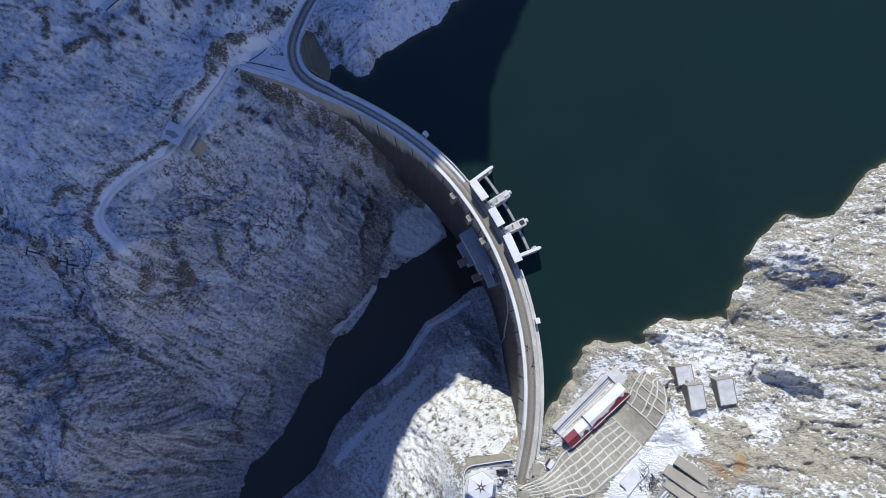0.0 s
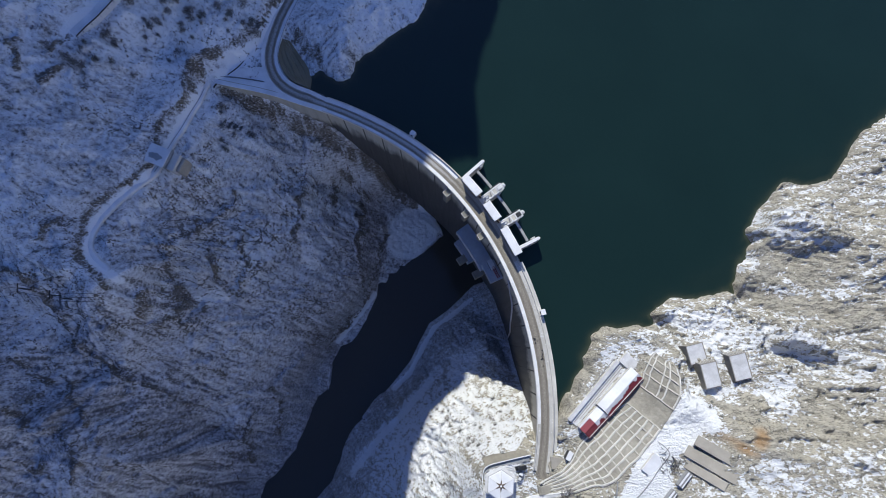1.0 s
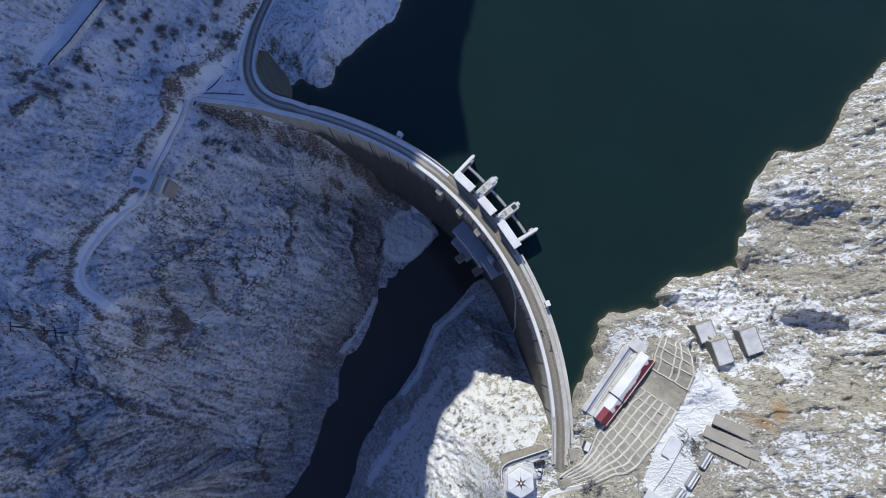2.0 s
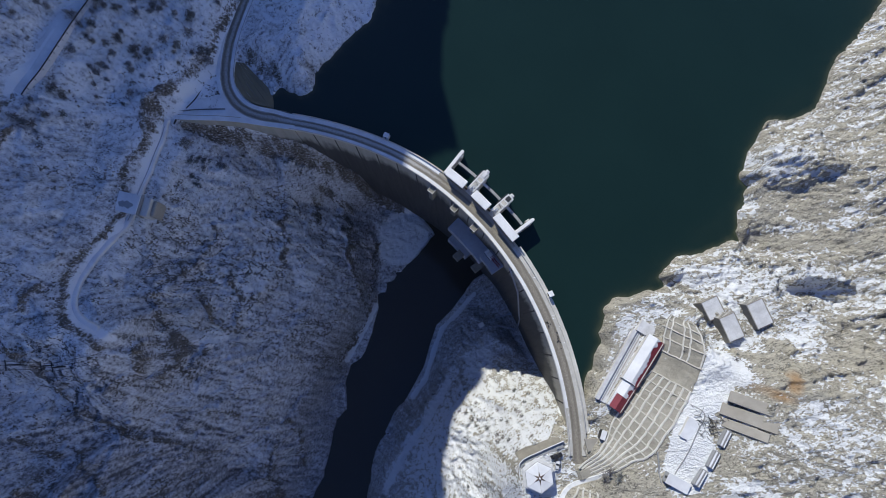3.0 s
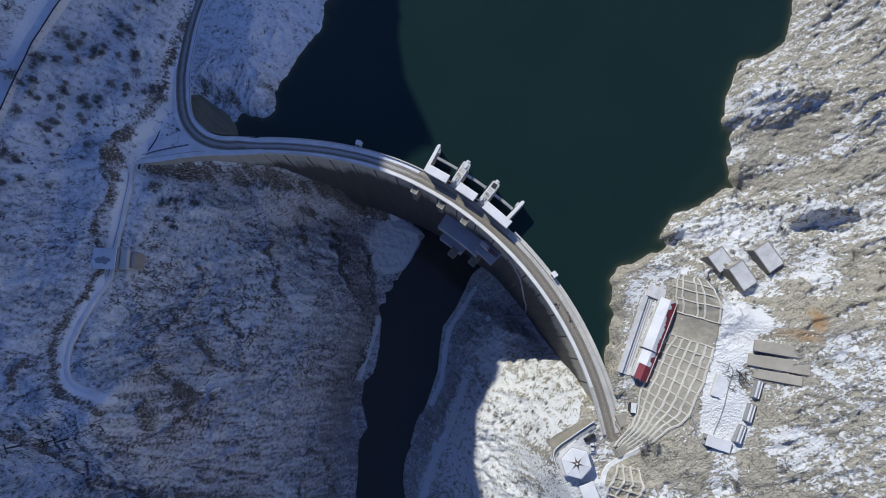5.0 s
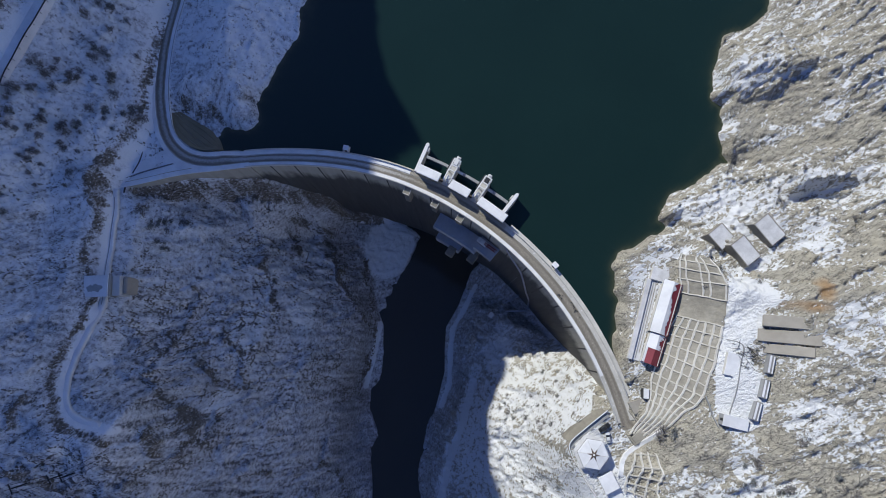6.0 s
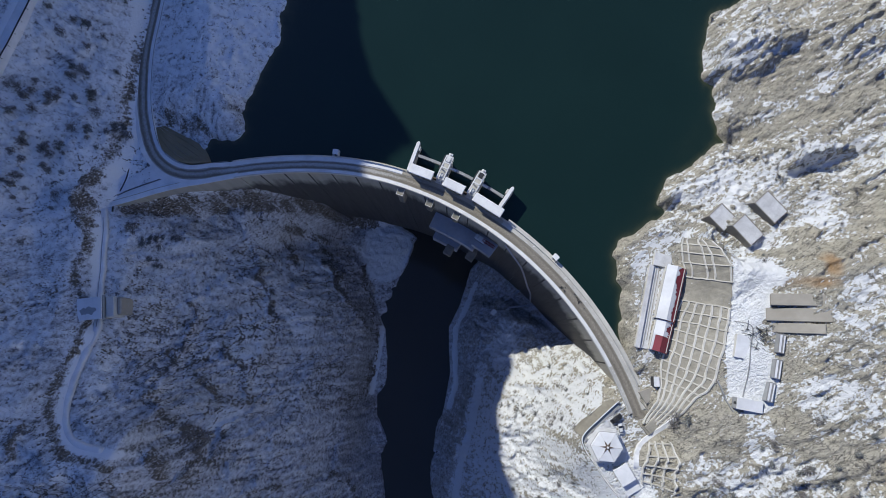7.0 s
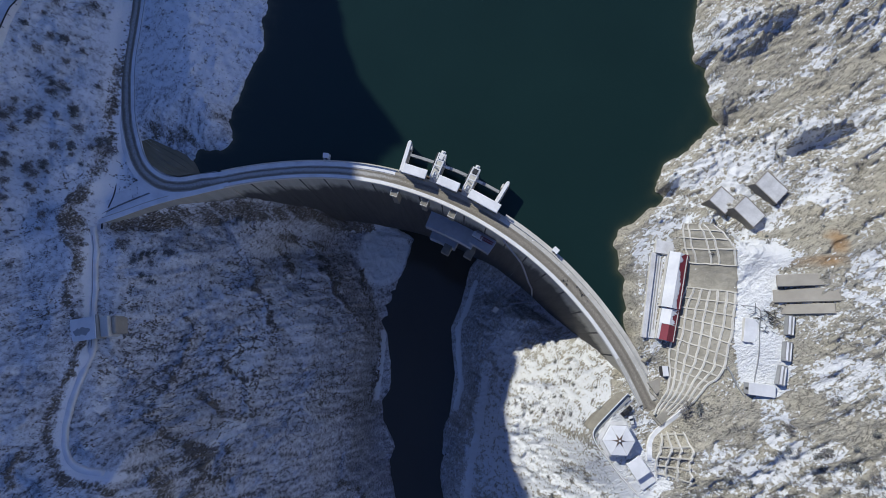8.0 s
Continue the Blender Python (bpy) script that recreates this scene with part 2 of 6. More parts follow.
# ---- the lie of the land: break lines of the gorge, in metres (x, y, z) ----
LINES = {
    'wing_foot': [(-100, 139, -8), (-88, 133.5, -18), (-78, 129.5, -24), (-66, 125, -30)],
    'beach_inner': [(-33, 104, -112), (-29, 92, -119), (-28, 80, -124), (-31, 66, -126), (-36, 52, -128)],
    'bank_brow': [(-46, 104, -92), (-42, 77, -98), (-42, 57, -108), (-48, 36, -118), (-68, 10, -122), (-85, -16, -122), (-99, -47, -122), (-123, -77, -122)],
    'slope_mid': [(-69, 103, -52), (-70, 73, -62), (-76, 46, -72), (-95, 14, -74), (-116, -18, -78), (-130, -49, -84)],
    'path': [(-106.6, 143.5, 0), (-110.2, 133.8, 1.5), (-114.8, 125.5, 2.5), (-119, 117.8, 3.5), (-123.3, 110.8, 4), (-126.5, 104, 5), (-131.4, 93.8, 5.5), (-140, 87.3, 7), (-148.6, 80.4, 8), (-154.5, 73.5, 9), (-158, 67, 10.5), (-159.6, 60, 11.5), (-157.5, 53, 12), (-152, 47, 12), (-146.5, 42, 12)],
    'path_outer': [(-102, 139, -1), (-106.5, 131, 0.5), (-111, 122.5, 1.5), (-115, 115.5, 2.5), (-119.6, 108.5, 3), (-122.5, 101, 4), (-128.5, 90, 4.5), (-137.4, 83.5, 6), (-145.5, 77, 7), (-150.8, 71, 8), (-154, 65.5, 9.5), (-155.5, 60, 10.5), (-153.6, 55, 11), (-149, 50.5, 11), (-143, 45, 10)],
    'road_west': [(-22, 243, 2), (-44, 216, 1), (-60, 196, 0), (-71, 179, 0), (-78, 163, 0), (-87, 155, 0), (-96, 153, 0)],
    'road_east': [(-16, 239, 2), (-37, 210, 1), (-51, 195, 0), (-62.5, 179, 0), (-68.2, 167, 0), (-69.6, 155.5, 0), (-66.4, 143.8, 0)],
    'promontory': [(-1, 224, 6), (-20, 194, 6), (-36, 170, 5), (-33, 156, 3)],
    'shore_west': [(-56.5, 139.4, -6), (-55.1, 145.1, -6), (-46, 146.2, -6), (-40.6, 142.6, -6), (-33.2, 143.4, -6), (-29.6, 151.8, -6), (-24.7, 156.5, -6), (-12.4, 164.8, -6), (5.9, 174.7, -6), (11.3, 185.9, -6)],
    'bay_bank': [(-62.5, 168, -2.6), (-57.2, 160, -3.6), (-52.5, 154.5, -4.2), (-48, 150, -4.6), (-44, 148, -3.8)],
    'shore_west_b': [(15, 191, -6), (39, 212, -6)],
    'shore_east': [(58, -40, -6), (65, -31, -6), (73, -20, -6), (74, -16, -6), (79, -5, -6), (85, -1, -6), (95, -2, -6), (112, -2, -6), (117, 7, -6), (123, 10, -6), (137, 9, -6), (152, 11, -6), (156, 8, -6), (157, 16, -6), (160, 25, -6), (169, 35, -6), (170, 44, -6), (176, 52, -6), (192, 66, -6), (204, 63, -6), (218, 66, -6), (227, 75, -6), (238, 88, -6), (251, 96, -6), (269, 108, -6)],
    'river_west': [(13.7, 76.3, -130), (-5.3, 62.4, -130), (-13, 58, -130), (-24, 50.5, -130), (-31, 44, -130), (-37, 44, -130), (-38, 35, -130), (-47.5, 18.6, -130), (-58.4, 3.9, -130), (-67, 1, -130), (-74, -11, -130), (-76, -27, -130), (-86, -33, -130), (-102, -66, -130), (-125, -90, -130), (-129, -109, -130), (-145, -137, -130)],
    'river_east': [(40, 38, -130), (32, 36, -130), (25, 30.6, -130), (12.7, 20.6, -130), (-1.6, 12.4, -130), (-10, 0, -130), (-17.5, -13, -130), (-27.5, -23.5, -130), (-37, -33, -130), (-43, -36, -130), (-63, -58, -130), (-78, -90, -130), (-100, -109, -130), (-119, -130, -130)],
    'bench': [(31.9, -5.5, -100), (14.5, -13.5, -101), (-1, -23, -100), (-20, -42, -103), (-41, -60, -106), (-59, -79, -108)],
    'bench_top': [(40.7, -14.4, -90), (27.9, -21.1, -88), (15.9, -28.1, -82), (-6, -49, -63), (-24, -70, -71), (-45, -90, -84)],
    'east_face': [(40.3, -32.4, -62), (33.9, -33.9, -64), (21.8, -44.3, -48), (4.2, -59.7, -47), (-12, -78, -50), (-27, -95, -56)],
    'east_brow': [(42, -50, -8), (29, -54, -13), (14, -61, -11), (8, -72, -11), (7, -85, -12), (2, -99, -14)],
    'pad_edge': [(38.5, -58, 0.6), (18, -61, 1), (15, -69, 1), (17, -82, 1), (17, -97, 1)],
    'road_end': [(41, -68, -0.6), (46, -62, -0.8), (46, -68, -0.6), (46, -75, -0.6), (50, -66, -0.4)],
    'platform_front': [(59, -42, 2), (69, -32, 2), (83, -21, 2), (94, -15, 3)],
    'platform_back': [(44, -71, 2), (59, -60, 3), (69, -51, 3), (94, -32, 4), (101, -19, 6)],
    'slope_high': [(-91, 119, -18), (-109, 84, -22), (-129, 62, -14), (-136, 45, -18), (-129, 25, -34)],
    'gully': [(-187, 28, -4), (-178, 10, -16), (-161, -3, -30), (-148, -14, -48), (-138, -42, -86)],
    'gully_top': [(-208, 43, 8), (-231, 52, 19)],
    'rib_south': [(-206, 0, 2), (-193, -27, -6), (-174, -38, -8), (-155, -49, -26), (-217, -10, 25)],
    'rib_low': [(-153, -73, -70), (-146, -93, -98)],
    'corner_south': [(-242, -82, -16), (-207, -88, -36), (-176, -105, -46)],
    'path_cut': [(-109, 153, 10), (-113, 134, 12), (-126, 113, 10), (-134, 94, 12), (-151, 83, 13), (-163, 67, 16), (-164, 55, 18), (-154, 39, 19)],
    'hill_west': [(-210, 152, 66), (-217, 95, 48), (-194, 76, 32), (-175, 102, 34), (-177, 51, 23), (-178, 136, 42), (-214, 63, 46)],
    'hill_north': [(-155, 150, 34), (-141, 185, 32), (-125, 155, 12), (-142, 121, 18), (-152, 100, 20), (-97, 177, 14)],
    'upper_road': [(-156, 156, 33), (-143.3, 170.4, 33), (-133.6, 181.4, 33), (-122.8, 192.7, 33), (-111.5, 203, 33), (-93, 217.5, 33.5), (-74.2, 231, 34)],
    'hill_far': [(-85, 243, 34), (-118, 190, 30), (-87, 204, 19), (-107, 172, 16), (-49, 247, 20), (-86, 256, 41)],
    'road_cut': [(-30, 236, 8), (-48, 215, 7), (-69, 190, 9), (-80, 172, 6), (-93, 156, 8), (-109, 152, 12)],
    'shore_brow': [(63, -33, 1), (76, -18, 0), (87, -4, 0), (105, -6, 3), (114, 3, 1), (127, 4, 3), (146, 4, 3), (166, 24, -1), (171, 41, 2), (180, 50, 8)],
    'grid_top': [(49, -79, 12), (59, -74, 17), (77, -66, 20), (84, -61, 22), (100, -45, 20), (108, -35, 24), (111, -23, 18)],
    'terrace_back': [(118, -46, 30), (101, -68, 29), (91, -77, 29), (82, -87, 28), (71, -82, 27)],
    'above_terrace': [(131, -53, 42), (122, -64, 40), (113, -73, 40), (97, -81, 36), (82, -95, 35)],
    'shaft_shelf': [(116, -13, 3), (115, -24, 9), (117, -34, 12), (127, -37, 13.5), (127, -20, 12.5), (128.5, -28, 13.5), (129, -14, 10), (142, -35, 17), (142, -20, 16), (151, -22, 16), (143, -11, 10), (167, -37, 20)],
    'cliffs': [(205, 27, 16), (184, 7, 10), (206, 3, 20), (186, -19, 18), (161, -6, 4)],
    'east_edge': [(237, -2, 44), (211, -35, 38), (177, -52, 40), (146, -79, 54), (125, -101, 54), (105, -121, 54), (84, -136, 58)],
    'south_slope': [(46, -88, 15), (61, -91, 24), (73, -102, 31), (48, -103, 21), (30, -98, 8), (60, -125, 34)],
    'dam_foot_west': [(-52, 120, -34), (-40, 115, -46), (-24, 108.5, -76)],
    'dam_foot_east': [(37, 33, -130), (43, 16, -126), (46, 0, -122), (48, -15, -105), (48.5, -26, -78), (47.8, -36, -48), (47.3, -41.7, -27), (46.3, -48.6, -14), (44, -54, -4)],
    'river_bed': [(28, 60, -142), (5, 45, -140), (-30, 15, -138), (-52, -20, -138), (-70, -48, -138), (-100, -88, -138), (-115, -110, -138), (-132, -134, -138)],
    'lake_bed': [(10, 120, -60), (40, 80, -70), (62, 30, -60), (64, -10, -40), (70, 80, -80), (110, 40, -50), (140, 60, -50), (-15, 140, -40), (40, 160, -60), (120, 120, -70), (180, 120, -60), (60, 260, -60)],
    'pad': [(30, -64, 1), (28, -78, 1), (28, -92, 1)],
    'terrace': [(86, -66, 25), (80, -76, 25), (100, -55, 26)],
    'ridge_north': [(62.8, 419.2, -8), (38.1, 415.4, 116.4), (28.2, 413.9, 156.4), (20.3, 412.7, 174.4), (16.4, 412.1, 183.4), (7.5, 410.8, 193.4), (-3.4, 409.1, 205.9), (-9.0, 408.3, 215.4), (-11.6, 407.9, 226.4), (-12.5, 407.7, 238.4), (-14.3, 407.5, 244.4), (-38.0, 403.9, 245.4), (-43.9, 403.0, 243.4), (-49.4, 402.1, 262.4), (-56.8, 401.0, 268.4), (-65.1, 399.8, 271.4), (-71.6, 398.8, 277.4), (-77.6, 397.9, 291.4), (-85.0, 396.7, 297.4), (-90.4, 395.9, 301.4), (-92.9, 395.5, 316.4), (-105.2, 393.7, 341.4), (-130.0, 389.9, 366.4), (-199.2, 379.4, 416.4), (-406.8, 347.9, 486.4)],
    'spur_foot': [(48, 240, -6), (56, 300, -6), (62, 370, -6), (75, 440, -6), (95, 560, -6)],
    'spur_slope': [(0, 262, 30), (5, 320, 70), (-60, 300, 90), (-130, 290, 110), (-220, 280, 170), (-320, 300, 260)],
    'ridge_back': [(60, 560, 60), (-40, 600, 200), (-200, 640, 380), (-500, 700, 500)],
    'west_range': [(-330, 170, 190), (-340, 60, 170), (-350, -60, 150), (-470, 100, 290), (-480, -120, 280), (-700, 200, 420), (-700, -300, 380)],
    'river_west_far': [(-175, -175, -130), (-240, -250, -130), (-340, -330, -130), (-520, -480, -130), (-900, -760, -130)],
    'river_east_far': [(-145, -170, -130), (-205, -262, -130), (-300, -355, -130), (-480, -520, -130), (-860, -820, -130)],
    'west_gorge_far': [(-270, -150, -30), (-340, -220, 0), (-500, -340, 40), (-900, -560, 200)],
    'east_gorge_far': [(-60, -180, -40), (-120, -260, -10), (-260, -440, 40), (-500, -680, 160), (0, -300, 60), (-100, -500, 180)],
    'shore_east_far': [(320, 150, -6), (380, 230, -6), (420, 340, -6), (430, 500, -6), (400, 700, -6)],
    'east_range': [(300, 40, 70), (260, -90, 90), (190, -170, 110), (120, -230, 100), (420, 120, 110), (520, 300, 160), (560, 600, 200), (460, -80, 210), (360, -300, 260), (180, -420, 240), (700, 100, 320)],
    'lake_far': [(200, 250, -60), (280, 400, -60), (290, 650, -60)],
    'horizon': [(2600, -2600, 500), (2600, 0, 520), (2600, 2600, 460), (600, 2600, 380), (-600, 2600, 560), (-2600, 2600, 560), (-2600, 0, 540), (-2600, -2600, 500), (0, -2600, 480)],
    'plaza': [(-97, 147, -0.3), (-84, 143, -0.3), (-72, 139, -0.3), (-60, 134, -0.3), (-52, 130, -0.4)],
    'wing_back': [(-99, 144.5, -0.4), (-82, 139, -0.4), (-62, 132, -0.4), (-50, 127.5, -0.4)],
    'dam_rock_west': [(-60, 117, -29), (-48, 111, -50), (-36, 106, -86)],
    'ridge_cliff': [(167.4, 42.3, -1.5), (174.4, 35.5, 6.0), (185.0, 33.3, 12.0), (196.6, 33.1, 19.0)],
    'foot_cliff': [(170.8, 35.9, -4.5), (176.5, 29.6, 0.8), (187.1, 27.1, 5.8), (199.0, 27.1, 12.6)],
    'ridge_hollow': [(154.1, -12.5, 14.0), (166.5, -13.9, 17.0), (177.7, -17.1, 19.0), (183.9, -21.2, 22.0)],
    'foot_hollow': [(157.3, -17.5, 7.0), (169.5, -20.8, 8.5), (180.0, -25.2, 10.5), (183.0, -26.9, 15.0)],
    'bay_rock': [(-62.8, 160, -6.5), (-61.8, 154, -6.5), (-59, 148.6, -7)],
    'bay_water': [(-51, 143, -13), (-46, 143, -13), (-42, 138, -20)],
    'beach_edge': [(14.0, 77.5, -129.4), (12.2, 81, -129), (7.5, 89, -128), (-0.5, 96, -126.5), (-12, 102.5, -124), (-24, 108, -118)],
    'strip_west': [(-39.5, 37, -129.4), (-51.5, 22.5, -129.2), (-62.5, 11.5, -129.2), (-68, 5, -129.2)],
    'strip_east': [(29.6, 26.5, -129.2), (16.6, 17.2, -129.2), (2, 9.2, -129.2), (-6.5, -2.2, -129.2), (-18, -21, -129.2), (-30, -31, -129.2)],
    'dam_sill': [(22, 76, -138), (17.8, 79.5, -138), (16, 85.5, -137), (12, 92, -134)],
}


# ledges of dark rock that cross the west slope (x, y)
LEDGES = ([(-200.2, 10.8), (-196.2, 2.7), (-189.3, -2.9)], [(-185.1, -0.1), (-179.2, -11.3), (-173.1, -25.2)], [(-183.2, -27.6), (-176.0, -38.3), (-183.2, -53.3)], [(-200.2, -13.3), (-193.2, -24.0), (-185.9, -24.5)], [(-203.1, -38.2), (-199.3, -47.4), (-192.3, -41.6)], [(-214.8, -67.4), (-203.0, -74.9), (-190.4, -71.7), (-185.5, -79.1)], [(-173.3, -77.0), (-160.5, -75.2), (-148.8, -81.1)], [(-105.9, -22.0), (-104.6, -37.4), (-110.5, -53.4)], [(-115.2, -32.4), (-122.8, -49.8), (-123.5, -67.4)],
          [(-100.5, 90), (-104, 83), (-108, 79.3), (-113, 75.8), (-119.6, 71.4), (-125.5, 66), (-130.4, 62), (-133, 56), (-134, 50), (-133.4, 44.3), (-131.2, 38), (-128.8, 30.6)], [(-132.3, 38.9), (-132.7, 26.1), (-140.2, 21.2)], [(-140.4, 37), (-143.3, 26.5)], [(-115, 53.8), (-115.4, 44), (-111.6, 36), (-105.4, 31)], [(-71.4, 92.3), (-75.3, 80.4), (-81.6, 62.5)], [(-53, 105.7), (-56.3, 92.7)], [(-45.6, 91.5), (-41.5, 80), (-44.9, 69.6), (-45.2, 48.7), (-46.6, 32)], [(-136, 22), (-131, 19), (-127, 24), (-124, 31)], [(-135, -2), (-129, -4), (-124.5, -10)], [(-186, 51), (-181.6, 36), (-179.5, 23.5), (-175, 10), (-168, 1), (-154, -10), (-142, -25)], [(-103.5, 66), (-103, 57), (-100.6, 47)],
          [(-96, 54), (-101, 48.6), (-105.4, 42.5), (-109, 36.5)], [(-116.7, 57), (-116.8, 51), (-116, 45), (-113, 40), (-109.5, 35)], [(-199.4, 61), (-200.4, 51), (-191, 48.6), (-179, 44.5), (-179, 38.8), (-181, 33), (-179, 26)],
          [(-174.6, 63), (-173.8, 66), (-172, 68.3), (-169.5, 70.4)], [(-157, 154), (-160.3, 149.3), (-163, 145.6)], [(-167.7, 131), (-163.6, 134), (-160.5, 138.4)], [(-48, 109.6), (-45, 108), (-42, 103), (-37.4, 99.6)],
          [(-27, 80.6), (-31.5, 69), (-36, 56), (-41.5, 41.5), (-50, 26), (-60, 16.7), (-69, 9), (-75, 0)], [(-46, 97.7), (-40.7, 93.6), (-41.5, 83), (-39, 76.5)], [(-186.4, 113), (-185, 122)], [(-173.4, 137), (-173, 141), (-175, 147)])
# broken rock above the roads
BAND = [(-29.5, 229.5), (-38.5, 218.5), (-47.6, 208.6), (-57, 199.6), (-64.5, 190.6), (-71.5, 181.5), (-76.2, 173.5), (-81.2, 167.5), (-87.5, 161.8), (-99.2, 154.8), (-106, 152.6), (-110, 149.5), (-112, 143), (-112, 136)]
CUTS = ([(-107.5, 153), (-110.5, 148), (-114, 140.9), (-113.6, 132.5), (-118.7, 124.5), (-122.8, 122.2), (-127.4, 115.4), (-128.8, 108), (-129.2, 102.6)],
        [(-131, 98.4), (-138.4, 91), (-146.4, 86), (-152, 81.5), (-155.6, 78), (-159.8, 71.4), (-161.6, 64), (-162.8, 57), (-160, 50.3), (-156, 46), (-151.8, 41.3), (-150.3, 38)])
FLAT = ("road_west", "road_east", "road_end", "pad", "pad_edge", "platform_front", "platform_back", "terrace", "terrace_back", "path", "upper_road", "plaza", "wing_back", "strip_west", "strip_east")
EDGES = ("shore_west", "shore_west_b", "shore_east", "river_west", "river_east")


# bare slabs, flecked snow and deep snow on the eastern bank: x, y, half lengths, turn
BARE = [(167, 6, 28, 4, -17), (189, -3, 38, 6, -15), (188, 18, 15, 13, -7), (169, 24, 12, 14, -37), (160, -43, 19, 17, -37), (137, -48, 24, 7, -47), (99, 2, 20, 7, -2), (79, -6, 4, 13, -37), (66, -29, 5, 23, -37), (128, -52, 18, 9, -27),
        (90, -81, 8, 22, -37), (62, -81, 18, 13, -27), (85, -104, 29, 8, -37), (43, -83, 13, 8, -37), (134, -38, 16, 5, -27), (54, -70, 12, 12, -37), (94, -40, 14, 39, -37), (102, -30, 13, 9, -37), (76, -58, 14, 18, -37)]
FLECKED = [(181, 44, 21, 12, -27), (177, 40, 18, 9, -37), (163, 25, 6, 13, -37), (166, -15, 35, 9, -27), (140, -8, 27, 12, -27), (125, -1, 18, 11, -17), (186, -24, 23, 6, -17), (108, -16, 21, 4, -27), (115, -40, 17, 11, -67),
           (153, -37, 11, 17, -37), (128, -34, 13, 6, -37), (99, -90, 18, 13, -37), (131, -64, 10, 8, -37), (72, -91, 7, 16, -37), (72, -103, 14, 8, -37), (56, -99, 25, 10, -37), (76, -115, 23, 8, -37)]
DEEP = [(137, -11.5, 6, 3.2, -15), (129, -12.5, 5, 2.4, 10), (131, -19, 2.4, 7, 5), (113, -41, 12, 10, -40), (105, -46, 10, 17, -37), (88, -64, 8, 31, -37), (87, -74, 8, 17, -37)]


def densify(line, step):
    out = []
    for a, b in zip(line[:-1], line[1:]):
        n = max(1, int(math.dist(a[:2], b[:2]) / step))
        out += [tuple(a[k] + (b[k] - a[k]) * i / n for k in range(3)) for i in range(n)]
    return out + [tuple(line[-1])]


def axis(lo, hi, step, far):
    inner = np.arange(lo, hi + step, step)
    grow = np.cumsum(step * 1.14 ** np.arange(1, 60))
    grow = grow[grow < far]
    return np.concatenate([lo - grow[::-1], inner, inner[-1] + grow])


TABLES = {}


def value_noise(x, y, seed):
    """Smooth noise in -1..1 with a wavelength of 1."""
    if seed not in TABLES:
        TABLES[seed] = np.random.RandomState(seed).uniform(-1, 1, (256, 256))
    table = TABLES[seed]
    xi, yi = np.floor(x).astype(int), np.floor(y).astype(int)
    fx, fy = x - xi, y - yi
    fx, fy = fx * fx * (3 - 2 * fx), fy * fy * (3 - 2 * fy)
    g = lambda i, j: table[(xi + i) % 256, (yi + j) % 256]
    return (g(0, 0) * (1 - fx) + g(1, 0) * fx) * (1 - fy) + (g(0, 1) * (1 - fx) + g(1, 1) * fx) * fy


def near_lines(names, x, y, reach, wobble=None):
    """1 on the lines, falling to 0 at reach metres; x and y are the grid's coordinates. Names, or lists of points."""
    best = np.full(x.shape, 1e9)
    xs, ys, gap = x[:, 0], y[0], reach + (4 if wobble else 0)
    for name in names:
        line = LINES[name] if isinstance(name, str) else [(*p, 0) for p in name]
        for px, py, _ in densify(line, 1.6):
            i0, i1 = np.searchsorted(xs, (px - gap, px + gap))
            j0, j1 = np.searchsorted(ys, (py - gap, py + gap))
            sx, sy = x[i0:i1, j0:j1], y[i0:i1, j0:j1]
            if wobble:
                sx, sy = sx + wobble[0][i0:i1, j0:j1], sy + wobble[1][i0:i1, j0:j1]
            best[i0:i1, j0:j1] = np.minimum(best[i0:i1, j0:j1], (sx - px) ** 2 + (sy - py) ** 2)
    return np.clip(1 - np.sqrt(best) / reach, 0, 1)


def near_points(x, y, spots):
    """Soft blobs: (x, y, radius along, radius across, turn)."""
    out = np.zeros(x.shape)
    for px, py, a, b, turn in spots:
        c, s = math.cos(radians(turn)), math.sin(radians(turn))
        u, v = (x - px) * c + (y - py) * s, -(x - px) * s + (y - py) * c
        out = np.maximum(out, np.clip(1.6 - 1.6 * np.hypot(u / a, v / b), 0, 1))
    return out


